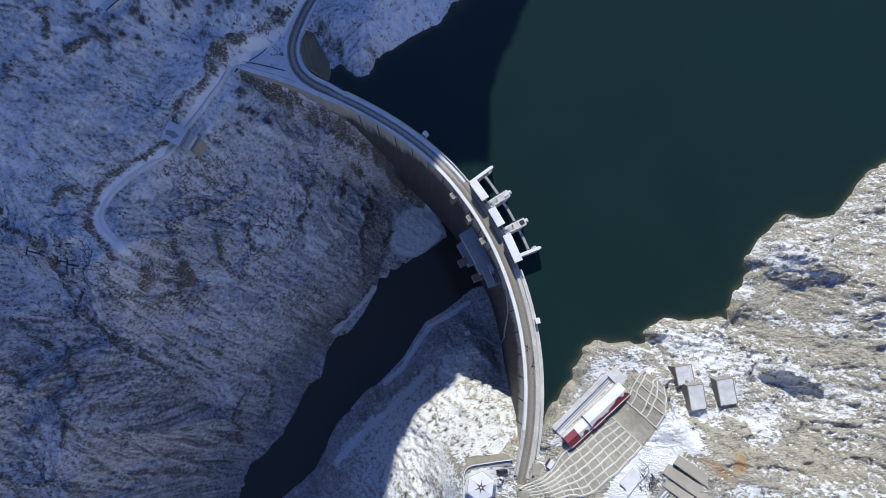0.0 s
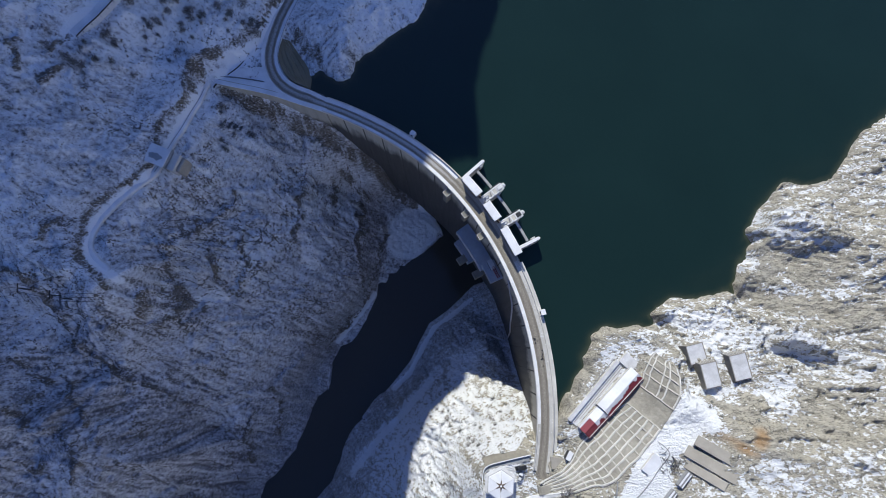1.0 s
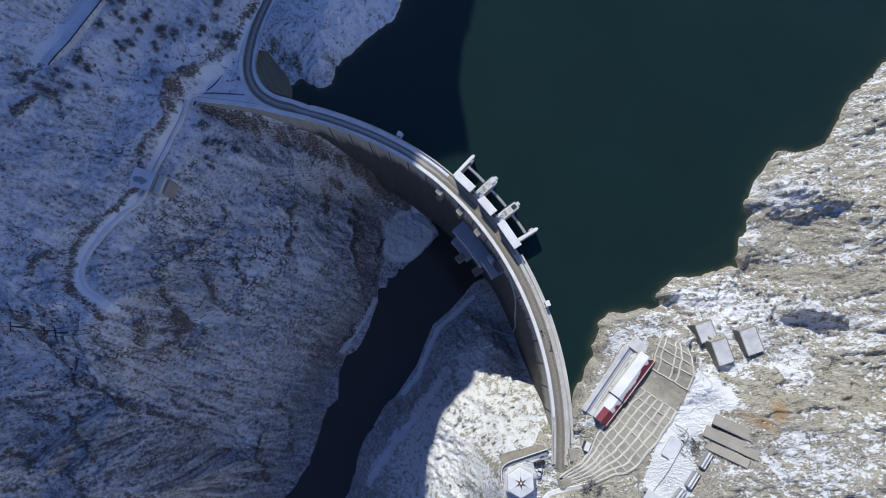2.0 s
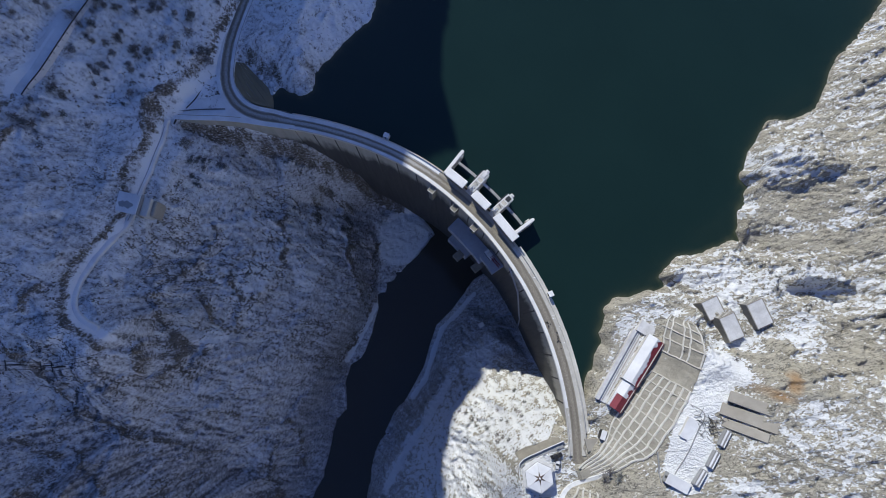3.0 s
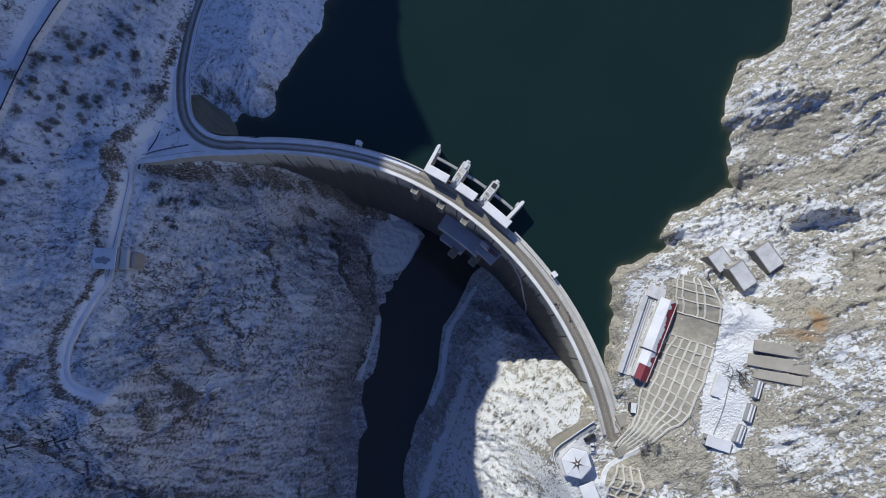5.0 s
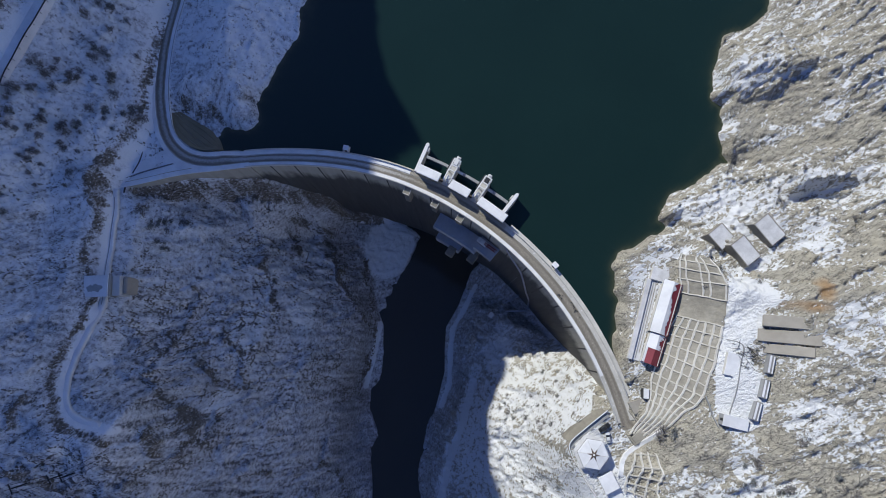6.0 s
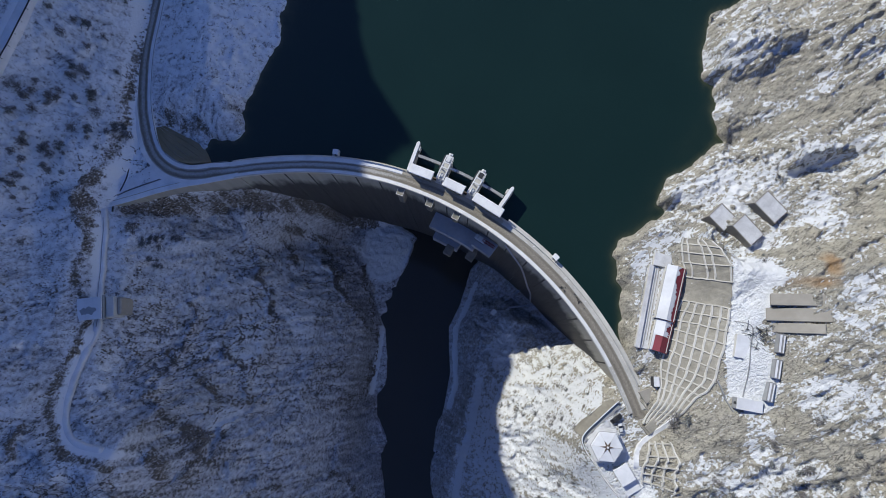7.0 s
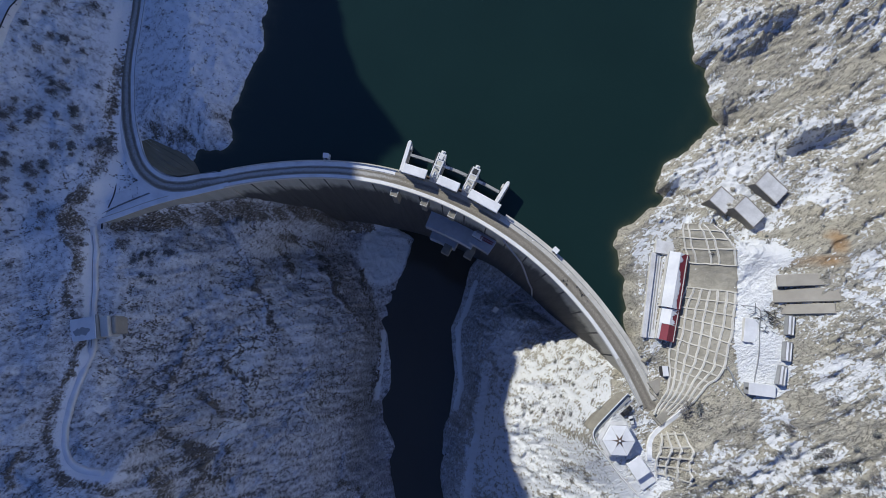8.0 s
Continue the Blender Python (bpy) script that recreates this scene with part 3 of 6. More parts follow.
class Land:
    """The height field: a triangulated plan of the break lines, smoothed a little, with rock relief on it."""

    def __init__(self):
        pts = [p for name, line in LINES.items() for p in (line if name in ("hill_west", "hill_north", "hill_far", "cliffs", "shaft_shelf", "lake_bed", "south_slope", "east_range", "west_range", "horizon", "lake_far", "spur_slope", "east_gorge_far", "pad", "terrace") else densify(line, 2.6 if name in ("river_west", "river_east", "strip_west", "strip_east", "beach_edge") else 7.0))]
        # under water the banks fall away steeply
        for name, side, deep in (("shore_east", 1, -16), ("shore_west", -1, -14), ("river_west", 1, -137), ("river_east", -1, -137)):
            line = densify(LINES[name], 6.0 if deep > -50 else 2.6)
            for a, b in zip(line[:-1], line[1:]):
                d = Vector((b[0] - a[0], b[1] - a[1])).normalized()
                off = 3.5 if deep > -50 else 2.2
                p = (a[0] - d.y * side * off, a[1] + d.x * side * off, deep)
                if min(math.dist(p[:2], q[:2]) for q in line) > 0.85 * off:
                    pts.append(p)
        flat, seen = [], set()
        for p in pts:
            key = (round(p[0] / 1.5), round(p[1] / 1.5))
            if key not in seen:
                seen.add(key)
                flat.append(p)
        from mathutils.geometry import delaunay_2d_cdt
        verts, _, faces, origin, _, _ = delaunay_2d_cdt([Vector(p[:2]) for p in flat], [], [], 0, 0.001)
        zs = [flat[o[0]][2] for o in origin]
        self.xs, self.ys = axis(-262, 286, 0.62, 2400), np.unique(np.concatenate([axis(-160, 270, 0.62, 2400), np.arange(380, 424, 2.0)]))
        gx, gy = np.meshgrid(self.xs, self.ys, indexing="ij")
        z = np.zeros(gx.shape)
        for f in faces:
            (ax, ay), (bx, by), (cx, cy) = (verts[i] for i in f)
            i0, i1 = np.searchsorted(self.xs, min(ax, bx, cx)), np.searchsorted(self.xs, max(ax, bx, cx), "right")
            j0, j1 = np.searchsorted(self.ys, min(ay, by, cy)), np.searchsorted(self.ys, max(ay, by, cy), "right")
            det = (by - cy) * (ax - cx) + (cx - bx) * (ay - cy)
            if i1 <= i0 or j1 <= j0 or abs(det) < 1e-9:
                continue
            x, y = gx[i0:i1, j0:j1], gy[i0:i1, j0:j1]
            u = ((by - cy) * (x - cx) + (cx - bx) * (y - cy)) / det
            v = ((cy - ay) * (x - cx) + (ax - cx) * (y - cy)) / det
            w = 1 - u - v
            inside = (u > -1e-6) & (v > -1e-6) & (w > -1e-6)
            z[i0:i1, j0:j1][inside] = (u * zs[f[0]] + v * zs[f[1]] + w * zs[f[2]])[inside]
        self.flatness = near_lines(FLAT, gx, gy, 9.0)
        edge = near_lines(EDGES, gx, gy, 7.0)
        for _ in range(8):
            s = z.copy()
            s[1:-1, 1:-1] = (z[:-2, 1:-1] + z[2:, 1:-1] + z[1:-1, :-2] + z[1:-1, 2:]) / 4
            z = z + (s - z) * (1 - edge)
        slope = np.hypot(*np.gradient(z, self.xs, self.ys))
        # rock relief: broad ribs, ledges that follow the strata, broken detail
        wx, wy = gx + 6 * value_noise(gx / 23, gy / 23, 1), gy + 6 * value_noise(gx / 23, gy / 23, 2)
        rib = 1 - 2 * np.abs(value_noise(wx / 26, wy / 26, 3))
        r2 = 1 - 2 * np.abs(value_noise((wx * 0.6 + wy * 0.8) / 8, (wy * 0.6 - wx * 0.8) / 19, 4))
        r3 = 1 - 2 * np.abs(value_noise(wx / 5.3, wy / 7.1, 5))
        strata = (z + 0.25 * gx - 0.15 * gy + 9.0 * value_noise(gx / 19, gy / 19, 12) + 3.0 * value_noise(gx / 7, gy / 7, 14)) / 6.5
        ledge = np.abs((strata % 1.0) - 0.35)
        relief = 2.0 * rib + 1.3 * r2 + 0.9 * r3 + 0.7 * value_noise(wx / 3.3, wy / 2.9, 6) + 0.5 * value_noise(gx / 2.3, gy / 2.3, 7) + 1.1 * (ledge - 0.3) * np.clip(slope, 0, 1.0) * np.clip(0.5 + value_noise(gx / 33, gy / 33, 13), 0, 1)
        bank = np.clip((gx - 0.2 * gy - 42) / 14, 0, 1)
        beds = 1 - 2 * np.abs(value_noise((wx * 0.97 + wy * 0.1) / 27, (wy - 0.1 * wx) / 5.2, 15))
        beds2 = 1 - 2 * np.abs(value_noise(wx / 13, wy / 2.9, 16))
        relief = relief * (1 - 0.78 * bank) + bank * (0.6 * beds + 0.45 * beds2)
        crag = 1 - 2 * np.abs(value_noise(gx / 2.7 + 0.4 * r2, gy / 2.3, 17))
        relief = relief + (0.45 + 0.45 * bank) * crag + 0.4 * value_noise(gx / 1.7, gy / 1.5, 18)
        steps = 1.5 * np.floor(4 * value_noise((wx + 0.4 * wy) / 15, wy / 6.5, 19)) / 4 + 1.2 * np.floor(3 * value_noise(wx / 6.2, wy / 3.6, 20)) / 3
        lower = np.clip(((gx + 40) * 0.78 - (gy + 10) * 0.62) / 18, 0, 1)
        relief = relief + 0.9 * np.maximum(bank, 0.6 * lower) * steps
        # broken beds of the sunlit bank, at the size of single rocks
        along, across = 0.97 * wx - 0.24 * wy, 0.24 * wx + 0.97 * wy
        rubble = 0.75 * (1 - 2 * np.abs(value_noise(along / 5.2, across / 2.1, 60))) + 0.5 * (1 - 2 * np.abs(value_noise(along / 2.7, across / 1.4, 61))) + 0.55 * value_noise(gx / 1.25, gy / 1.25, 62)
        self.slab = np.clip(1.5 * near_points(gx, gy, BARE), 0, 1)
        relief = relief + np.maximum(bank, 0.8 * lower) * rubble * (1 - 0.55 * self.slab) * np.clip(0.9 + 0.7 * value_noise(gx / 24, gy / 17, 63), 0.25, 1.5)
        # runnels down the western slope
        self.fall = self.combed(z, 9, 6, 1)
        self.gully = self.combed(z, 17, 14, 2)
        hill = np.clip(np.maximum((-105 - gx) / 20, (gy - 125) / 12), 0, 1)
        self.fall *= np.maximum(0.45 + 0.55 * hill, bank)
        self.gully *= np.maximum(0.5 + 0.5 * hill, bank)
        relief = relief + (1 - np.maximum(bank, lower)) * (0.16 * self.fall + 0.20 * self.gully)
        lattice_zone = np.clip(1.6 * near_points(gx, gy, [(76, -56, 44, 12, 42), (102, -30, 16, 11, 60), (48, -77, 10, 8, 30)]), 0, 1)
        relief *= 1 - 0.8 * lattice_zone
        self.ledge = near_lines(LEDGES, gx, gy, 3.0, (2.4 * value_noise(gx / 5, gy / 5, 41), 2.4 * value_noise(gx / 5, gy / 5, 42)))
        relief += 2.6 * self.ledge
        rough = np.clip(0.25 + slope * 0.9, 0.2, 1.4)
        keep = (1 - np.clip(self.flatness * 2.0, 0, 1)) * (1 - 0.45 * edge)
        far = np.clip((np.hypot(gx, gy) - 250) / 250, 0, 1) * np.clip((np.hypot(gx + 20, gy - 405) - 110) / 150, 0, 1)
        relief += far * (24 * value_noise(gx / 140, gy / 140, 8) + 10 * value_noise(gx / 55, gy / 55, 9))
        self.z = z + relief * rough * keep
        self.gx, self.gy, self.slope = gx, gy, slope

    def combed(self, z, seed, reach, blur=0):
        """Noise drawn out down the fall of the land, or along the beds of the eastern bank; about one in spread."""
        rs = np.random.RandomState(seed)
        dots = rs.normal(0, 1, z.shape)
        broad = z.copy()
        for _ in range(30):
            broad[1:-1, 1:-1] = (broad[:-2, 1:-1] + broad[2:, 1:-1] + broad[1:-1, :-2] + broad[1:-1, 2:]) / 4
        for _ in range(blur):
            dots[1:-1, 1:-1] = (dots[:-2, 1:-1] + dots[2:, 1:-1] + dots[1:-1, :-2] + dots[1:-1, 2:] + dots[1:-1, 1:-1]) / 5
        gx, gy = np.meshgrid(self.xs, self.ys, indexing="ij")
        dx, dy = np.gradient(broad, self.xs, self.ys)
        turn = np.arctan2(dy, dx) + 0.5 * value_noise(gx / 8, gy / 8, seed + 100)
        bank = np.clip((gx - 0.2 * gy - 42) / 14, 0, 1)
        turn = np.where(bank > 0.5, -0.25 + 0.9 * value_noise(gx / 17, gy / 13, seed + 101), turn)
        cx, cy = np.cos(turn), np.sin(turn)
        i, j = np.meshgrid(np.arange(z.shape[0]), np.arange(z.shape[1]), indexing="ij")
        total = np.zeros(z.shape)
        for k in range(-reach, reach + 1):
            total += dots[np.clip(np.rint(i + cx * k).astype(int), 0, z.shape[0] - 1), np.clip(np.rint(j + cy * k).astype(int), 0, z.shape[1] - 1)]
        return total / total.std()

    def at(self, x, y):
        i = min(max(np.searchsorted(self.xs, x) - 1, 0), len(self.xs) - 2)
        j = min(max(np.searchsorted(self.ys, y) - 1, 0), len(self.ys) - 2)
        u = (x - self.xs[i]) / (self.xs[i + 1] - self.xs[i])
        v = (y - self.ys[j]) / (self.ys[j + 1] - self.ys[j])
        z = self.z
        return float((z[i, j] * (1 - u) + z[i + 1, j] * u) * (1 - v) + (z[i, j + 1] * (1 - u) + z[i + 1, j + 1] * u) * v)

    def mesh(self):
        nx, ny = self.z.shape
        co = np.stack([self.gx, self.gy, self.z], -1).reshape(-1, 3)
        i, j = np.meshgrid(np.arange(nx - 1), np.arange(ny - 1), indexing="ij")
        a = (i * ny + j).ravel()
        quads = np.stack([a, a + ny, a + ny + 1, a + 1], -1)
        me = bpy.data.meshes.new("ground")
        me.vertices.add(len(co))
        me.vertices.foreach_set("co", co.ravel())
        me.loops.add(quads.size)
        me.loops.foreach_set("vertex_index", quads.ravel())
        me.polygons.add(len(quads))
        me.polygons.foreach_set("loop_start", np.arange(0, quads.size, 4))
        me.update(calc_edges=True)
        me.polygons.foreach_set("use_smooth", np.ones(len(quads), bool))
        me.attributes.new("cover", "FLOAT_COLOR", "POINT").data.foreach_set("color", self.cover().reshape(-1))
        near = self.z.copy()
        for _ in range(6):
            near[1:-1, 1:-1] = (near[:-2, 1:-1] + near[2:, 1:-1] + near[1:-1, :-2] + near[1:-1, 2:]) / 4
        grain = np.stack([self.fall, self.gully, np.clip((near - self.z) / 0.35, -2, 2)], -1)
        me.attributes.new("grain", "FLOAT_VECTOR", "POINT").data.foreach_set("vector", grain.reshape(-1))
        me.materials.append(ROCK)
        return me

    def cover(self):
        """Layers for the material: snow, grassy slope, stain, broken rock."""
        x, y, z = self.gx, self.gy, self.z
        mottle = value_noise(x / 9, y / 9, 31)
        east = np.clip((x - 0.2 * y - 42) / 14, 0, 1) * np.clip((z + 12) / 8, 0, 1)
        snow = 0.52 + 0.10 * value_noise(x / 55, y / 55, 32) - 0.14 * east + 0.36 * east * value_noise((x + 0.5 * y) / 34, y / 15, 33) + 0.10 * east * value_noise(x / 12, y / 7, 36)
        snow = snow - 0.11 * np.clip((30 - y) / 50, 0, 1) * np.clip((-60 - x) / 30, 0, 1)
        # darker ground beyond the gully
        beyond = np.clip(((-x - 128) * 0.6 - (y + 34) * 0.8) / 7, 0, 1) * np.clip((-40 - x) / 20, 0, 1)
        snow = snow - 0.09 * beyond + 0.06 * near_points(x, y, [(-60, 85, 34, 24, 60)]) - 0.13 * near_points(x, y, [(-72, 119, 32, 9, -22)])
        # the sunlit rock face under the pavilion holds much snow
        cliff = np.clip(1.2 * near_points(x, y, [(6, -66, 84, 60, 25)]), 0, 1)
        snow = np.maximum(snow, 0.83 * cliff)
        streak = value_noise((x * 0.29 - y * 0.957) / 13, (x * 0.957 + y * 0.29) / 3.0, 44) + 0.6 * value_noise((x * 0.29 - y * 0.957) / 5, (x * 0.957 + y * 0.29) / 1.4, 45)
        snow = snow - 0.20 * np.clip(1.5 * cliff, 0, 1) * np.clip(streak - 0.1, 0, 1) - 0.10 * near_points(x, y, [(24, -41, 9, 6, -40)])
        river_side = np.clip(((x + 40) * 0.78 - (y + 10) * 0.62) / 18, 0, 1)
        snow = np.maximum(snow, 0.44 * river_side * (1 - east) * (1 + 0.16 * value_noise(x / 11, y / 16, 37)))
        snow = np.where(east > 0.3, 0.445 + 0.10 * value_noise((x + 0.5 * y) / 30, y / 14, 33) + 0.08 * value_noise(x / 9, y / 6, 36), snow)
        snow = np.maximum(snow, 0.69 * np.clip(1.2 * near_points(x, y, FLECKED), 0, 1))
        snow = snow - 0.12 * near_points(x, y, [(-82, -12, 48, 20, 55), (-60, 14, 30, 10, 50)])
        snow = snow + 0.15 * near_points(x, y, [(-110, 195, 100, 75, 40), (-5, 190, 60, 60, 0)]) + 0.05 * near_points(x, y, [(-75, 45, 60, 45, 50)])
        # drifts on the west slope
        snow = np.maximum(snow, 0.74 * near_points(x, y, [(-160, 48, 20, 13, 60), (-195, 82, 34, 6, -35), (-140, 76, 22, 7, 35), (-128, 165, 40, 14, 35), (-185, 50, 22, 7, -30), (-205, 42, 30, 6, -40), (-88, 116, 14, 9, 0), (-95, 60, 40, 14, 60), (-120, 35, 18, 9, 30), (-165, 165, 24, 10, 20), (-70, 60, 30, 12, 60)]))
        snow = np.maximum(snow, 0.95 * np.clip(1.8 * near_lines(("pad", "plaza", "wing_back", "road_west", "upper_road"), x, y, 6.0), 0, 1))
        snow = np.maximum(snow, 0.95 * np.clip(1.8 * near_lines(("path",), x, y, 3.2), 0, 1))
        snow = np.maximum(snow, 0.98 * np.clip(1.7 * near_points(x, y, DEEP), 0, 1))
        # less snow low in the gorge puts its deep shade into the colour
        snow = snow - 0.12 * np.clip((-88 - z) / 20, 0, 1)
        snow = np.maximum(snow, 0.95 * np.clip(2.2 * near_points(x, y, [(-8, 80, 28, 20, 40)]), 0, 1))
        snow = np.maximum(snow, 0.80 * near_points(x, y, [(18, -20, 26, 14, 40)]))
        snow = np.maximum(snow, 0.72 * np.clip(1.6 * near_points(x, y, [(-12, -47, 40, 10, 44)]), 0, 1) * (1 + 0.15 * value_noise(x / 6, y / 6, 46)))
        snow = np.maximum(snow, np.clip(1.9 * near_lines([[(-4, -25.5), (-20, -42), (-41, -60), (-59, -79)]], x, y, 3.4) * (1 + 0.3 * value_noise(x / 5, y / 5, 43)), 0, 1))
        snow = np.maximum(snow, 0.72 * np.clip(1.5 * near_lines(("bench",), x, y, 7.0) * (1 + 0.9 * value_noise(x / 7, y / 7, 41)), 0, 1))
        snow = np.maximum(snow, 0.75 * near_points(x, y, [(-12, 180, 42, 26, 50)]))
        snow = snow - 0.28 * self.slab * (1 - np.clip(1.5 * near_points(x, y, FLECKED + DEEP), 0, 1))
        scrub = np.clip(1.0 - 1.2 * east, 0, 1) * np.clip(0.97 + 0.06 * mottle, 0, 1)
        scrub = scrub * (1 - np.clip(1.5 * near_points(x, y, [(10, -66, 70, 50, 25)]), 0, 1)) * (1 - 0.35 * river_side)
        rocky = near_points(x, y, [(-125, 45, 24, 16, 60), (-65, 20, 50, 12, 55)])
        scrub = scrub * (1 - 0.25 * rocky)
        shelf = np.clip(2.2 * near_lines(("strip_west", "strip_east", "beach_edge"), x, y, 2.5) * (1 + 0.5 * value_noise(x / 4, y / 4, 42)), 0, 1)
        snow = np.maximum(snow, shelf)
        ragged = np.clip(0.62 + 0.5 * mottle + 0.7 * value_noise(x / 3.1, y / 3.1, 34), 0, 1)
        crop = np.maximum(1.1 * near_lines(CUTS, x, y, 2.3) * np.maximum(ragged, 0.6), 1.0 * self.ledge * ragged)
        crop = np.maximum(crop, np.clip(1.1 * near_lines([BAND], x, y, 2.8) + 0.9 * near_points(x, y, [(-109, 148, 4.5, 9, 0), (-103, 153.5, 7, 3.5, 15)]), 0, 1) * np.clip(0.76 + 0.4 * value_noise(x / 4.1, y / 4.1, 38), 0, 1))
        crop = np.maximum(crop, 0.75 * near_points(x, y, [(-59, 166.5, 9, 6, -40), (-53.5, 158.5, 8, 6, -50), (-48.6, 156, 3.2, 11, 8)]) * np.clip(0.85 + 0.5 * value_noise(x / 2.7, y / 2.7, 39), 0, 1))
        crop = np.maximum(crop, np.clip(1.6 * near_lines([[(-98, 140), (-86.5, 135.6), (-70.6, 128.3), (-56.4, 122.5), (-42.5, 116.7), (-29.8, 112.3), (-18.3, 108), (-6, 100)]], x, y, 6.0), 0, 1) * np.clip(0.70 + 0.12 * mottle + 0.35 * value_noise(x / 3.3, y / 3.3, 40), 0, 1))
        crop = np.maximum(crop, 0.52 * near_points(x, y, [(-183, -32, 9, 17, 0), (-196, -8, 7, 12, 20)]) * np.clip(0.8 + 0.6 * value_noise(x / 3.0, y / 3.0, 50), 0, 1))
        stain = near_points(x, y, [(131, -52, 3, 6, -37), (122, -54, 9, 3, -37)]) * np.clip(0.8 + 0.8 * mottle, 0, 1)
        snow *= 1 - 0.7 * stain
        return np.stack([snow, scrub, stain, crop], -1)


land = Land()
ground = tagged(new("ground", land.mesh()), "snow-dusted limestone gorge with brown scrub", "ground", kind="structure")


# ---- helpers for meshes ----
def part(name, bm, mat, parent=None, label="", smooth=False):
    me = bpy.data.meshes.new(name)
    bmesh.ops.recalc_face_normals(bm, faces=bm.faces)
    bm.to_mesh(me)
    bm.free()
    me.materials.append(mat)
    if smooth:
        me.polygons.foreach_set("use_smooth", [True] * len(me.polygons))
    ob = new(name, me)
    if parent:
        ob.parent = parent
    if label:
        tagged(ob, label)
    return ob


def box_in(bm, x0, x1, y0, y1, z0, z1, m=None, bevel=0.0):
    made = bmesh.ops.create_cube(bm, size=1.0)["verts"]
    bmesh.ops.transform(bm, verts=made, matrix=Matrix.LocRotScale(((x0 + x1) / 2, (y0 + y1) / 2, (z0 + z1) / 2), None, (x1 - x0, y1 - y0, z1 - z0)))
    if bevel:
        edges = list({e for v in made for e in v.link_edges})
        made = [v for v in bmesh.ops.bevel(bm, geom=edges, offset=bevel, segments=1, affect="EDGES")["verts"]]
    if m:
        bmesh.ops.transform(bm, verts=list({v for v in made}), matrix=m)
    return made


def boxed(*boxes, m=None, bevel=0.0):
    bm = bmesh.new()
    for b in boxes:
        box_in(bm, *b, m=m, bevel=bevel)
    return bm


def sweep(rows, closed_profile=True, caps=True):
    """A bmesh through rows of points (each row one cross-section)."""
    bm = bmesh.new()
    rings = [[bm.verts.new(p) for p in row] for row in rows]
    n = len(rings[0])
    for a, b in zip(rings[:-1], rings[1:]):
        for k in range(n if closed_profile else n - 1):
            bm.faces.new((a[k], a[(k + 1) % n], b[(k + 1) % n], b[k]))
    if caps and closed_profile:
        bm.faces.new(rings[0])
        bm.faces.new(rings[-1][::-1])
    return bm


# ---- water ----
CX, CY = -112.0, -21.5      # centre of the crest's arc


def polar(r, deg, z=0.0):
    """A point of the arc, which flattens a little towards its west end."""
    a, f = radians(deg), min(1.0, max(0.0, (deg - 38) / 24))
    r -= 1.7 * f * f * (3 - 2 * f)
    return (CX + r * math.cos(a), CY + r * math.sin(a), z)


def lake():
    """The reservoir's surface; its layer tells how shallow the water is."""
    radii = np.concatenate([np.arange(163.8, 420, 2.0), np.geomspace(425, 2400, 16)])
    spots = [[polar(r, d, -6.0) for r in radii] for d in np.linspace(-14, 80, 260)]
    bm = sweep(spots, False)
    me = bpy.data.meshes.new("water")
    bm.to_mesh(me)
    bm.free()
    deep = np.array([-6.0 - land.at(v.co.x, v.co.y) for v in me.vertices])
    me.attributes.new("shoal", "FLOAT", "POINT").data.foreach_set("value", np.exp(-np.clip(deep, 0, 60) / 3.2))
    me.materials.append(LAKE)
    return new("water", me)


tagged(lake(), "still dark green reservoir water behind the dam", "water", kind="structure")
river = bmesh.new()
for f in [((-1500, -1500), (-200, -1500), (-60, -200), (-400, -200)), ((-400, -200), (-60, -200), (60, -20), (60, 95), (-60, 100))]:
    river.faces.new([river.verts.new((x, y, -130.2)) for x, y in f])
tagged(part("water", river, RIVER), "black still river water below the dam", "water", kind="structure")

# ---- the dam ----
dam = tagged(new("arch_dam"), "tall curved concrete arch dam with a snowy crest road", "dam")
A0, A1 = -15.6, 66.0                   # ends of the arc


def face_down(z):
    """Radius of the downstream face at a height."""
    d = max(0.0, -z - 3)
    return 160.2 - 1.2 * math.sin(min(d, 60) / 60 * math.pi / 2) + 0.04 * d


def face_up(z):
    d = max(0.0, -z - 3)
    return 168.5 + 4.5 * math.sin(min(d, 90) / 90 * math.pi / 2) + 0.06 * d


HEIGHTS = [-1.0, -4, -10, -20, -32, -46, -62, -80, -100, -120, -140]
blocks = 20
for k in range(blocks):
    a, b = A0 + (A1 - A0) * k / blocks + 0.02, A0 + (A1 - A0) * (k + 1) / blocks - 0.02
    rows = []
    for d in np.linspace(a, b, 5):
        rows.append([polar(face_down(z), d, z) for z in HEIGHTS] + [polar(face_up(z), d, z) for z in HEIGHTS[::-1]])
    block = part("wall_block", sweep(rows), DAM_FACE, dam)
    if k:
        part("joint", sweep([[polar(face_down(z) + o, a + w, z) for o, w in ((-0.07, -0.13), (-0.07, 0.13), (0.3, 0.13), (0.3, -0.13))] for z in HEIGHTS[:6]]), SEEP, block)



def arc_strip(name, r0, r1, z0, z1, a, b, mat, parent, label="", n=60):
    rows = [[polar(r0, d, z0), polar(r1, d, z0), polar(r1, d, z1), polar(r0, d, z1)] for d in np.linspace(a, b, n)]
    return part(name, sweep(rows), mat, parent, label)


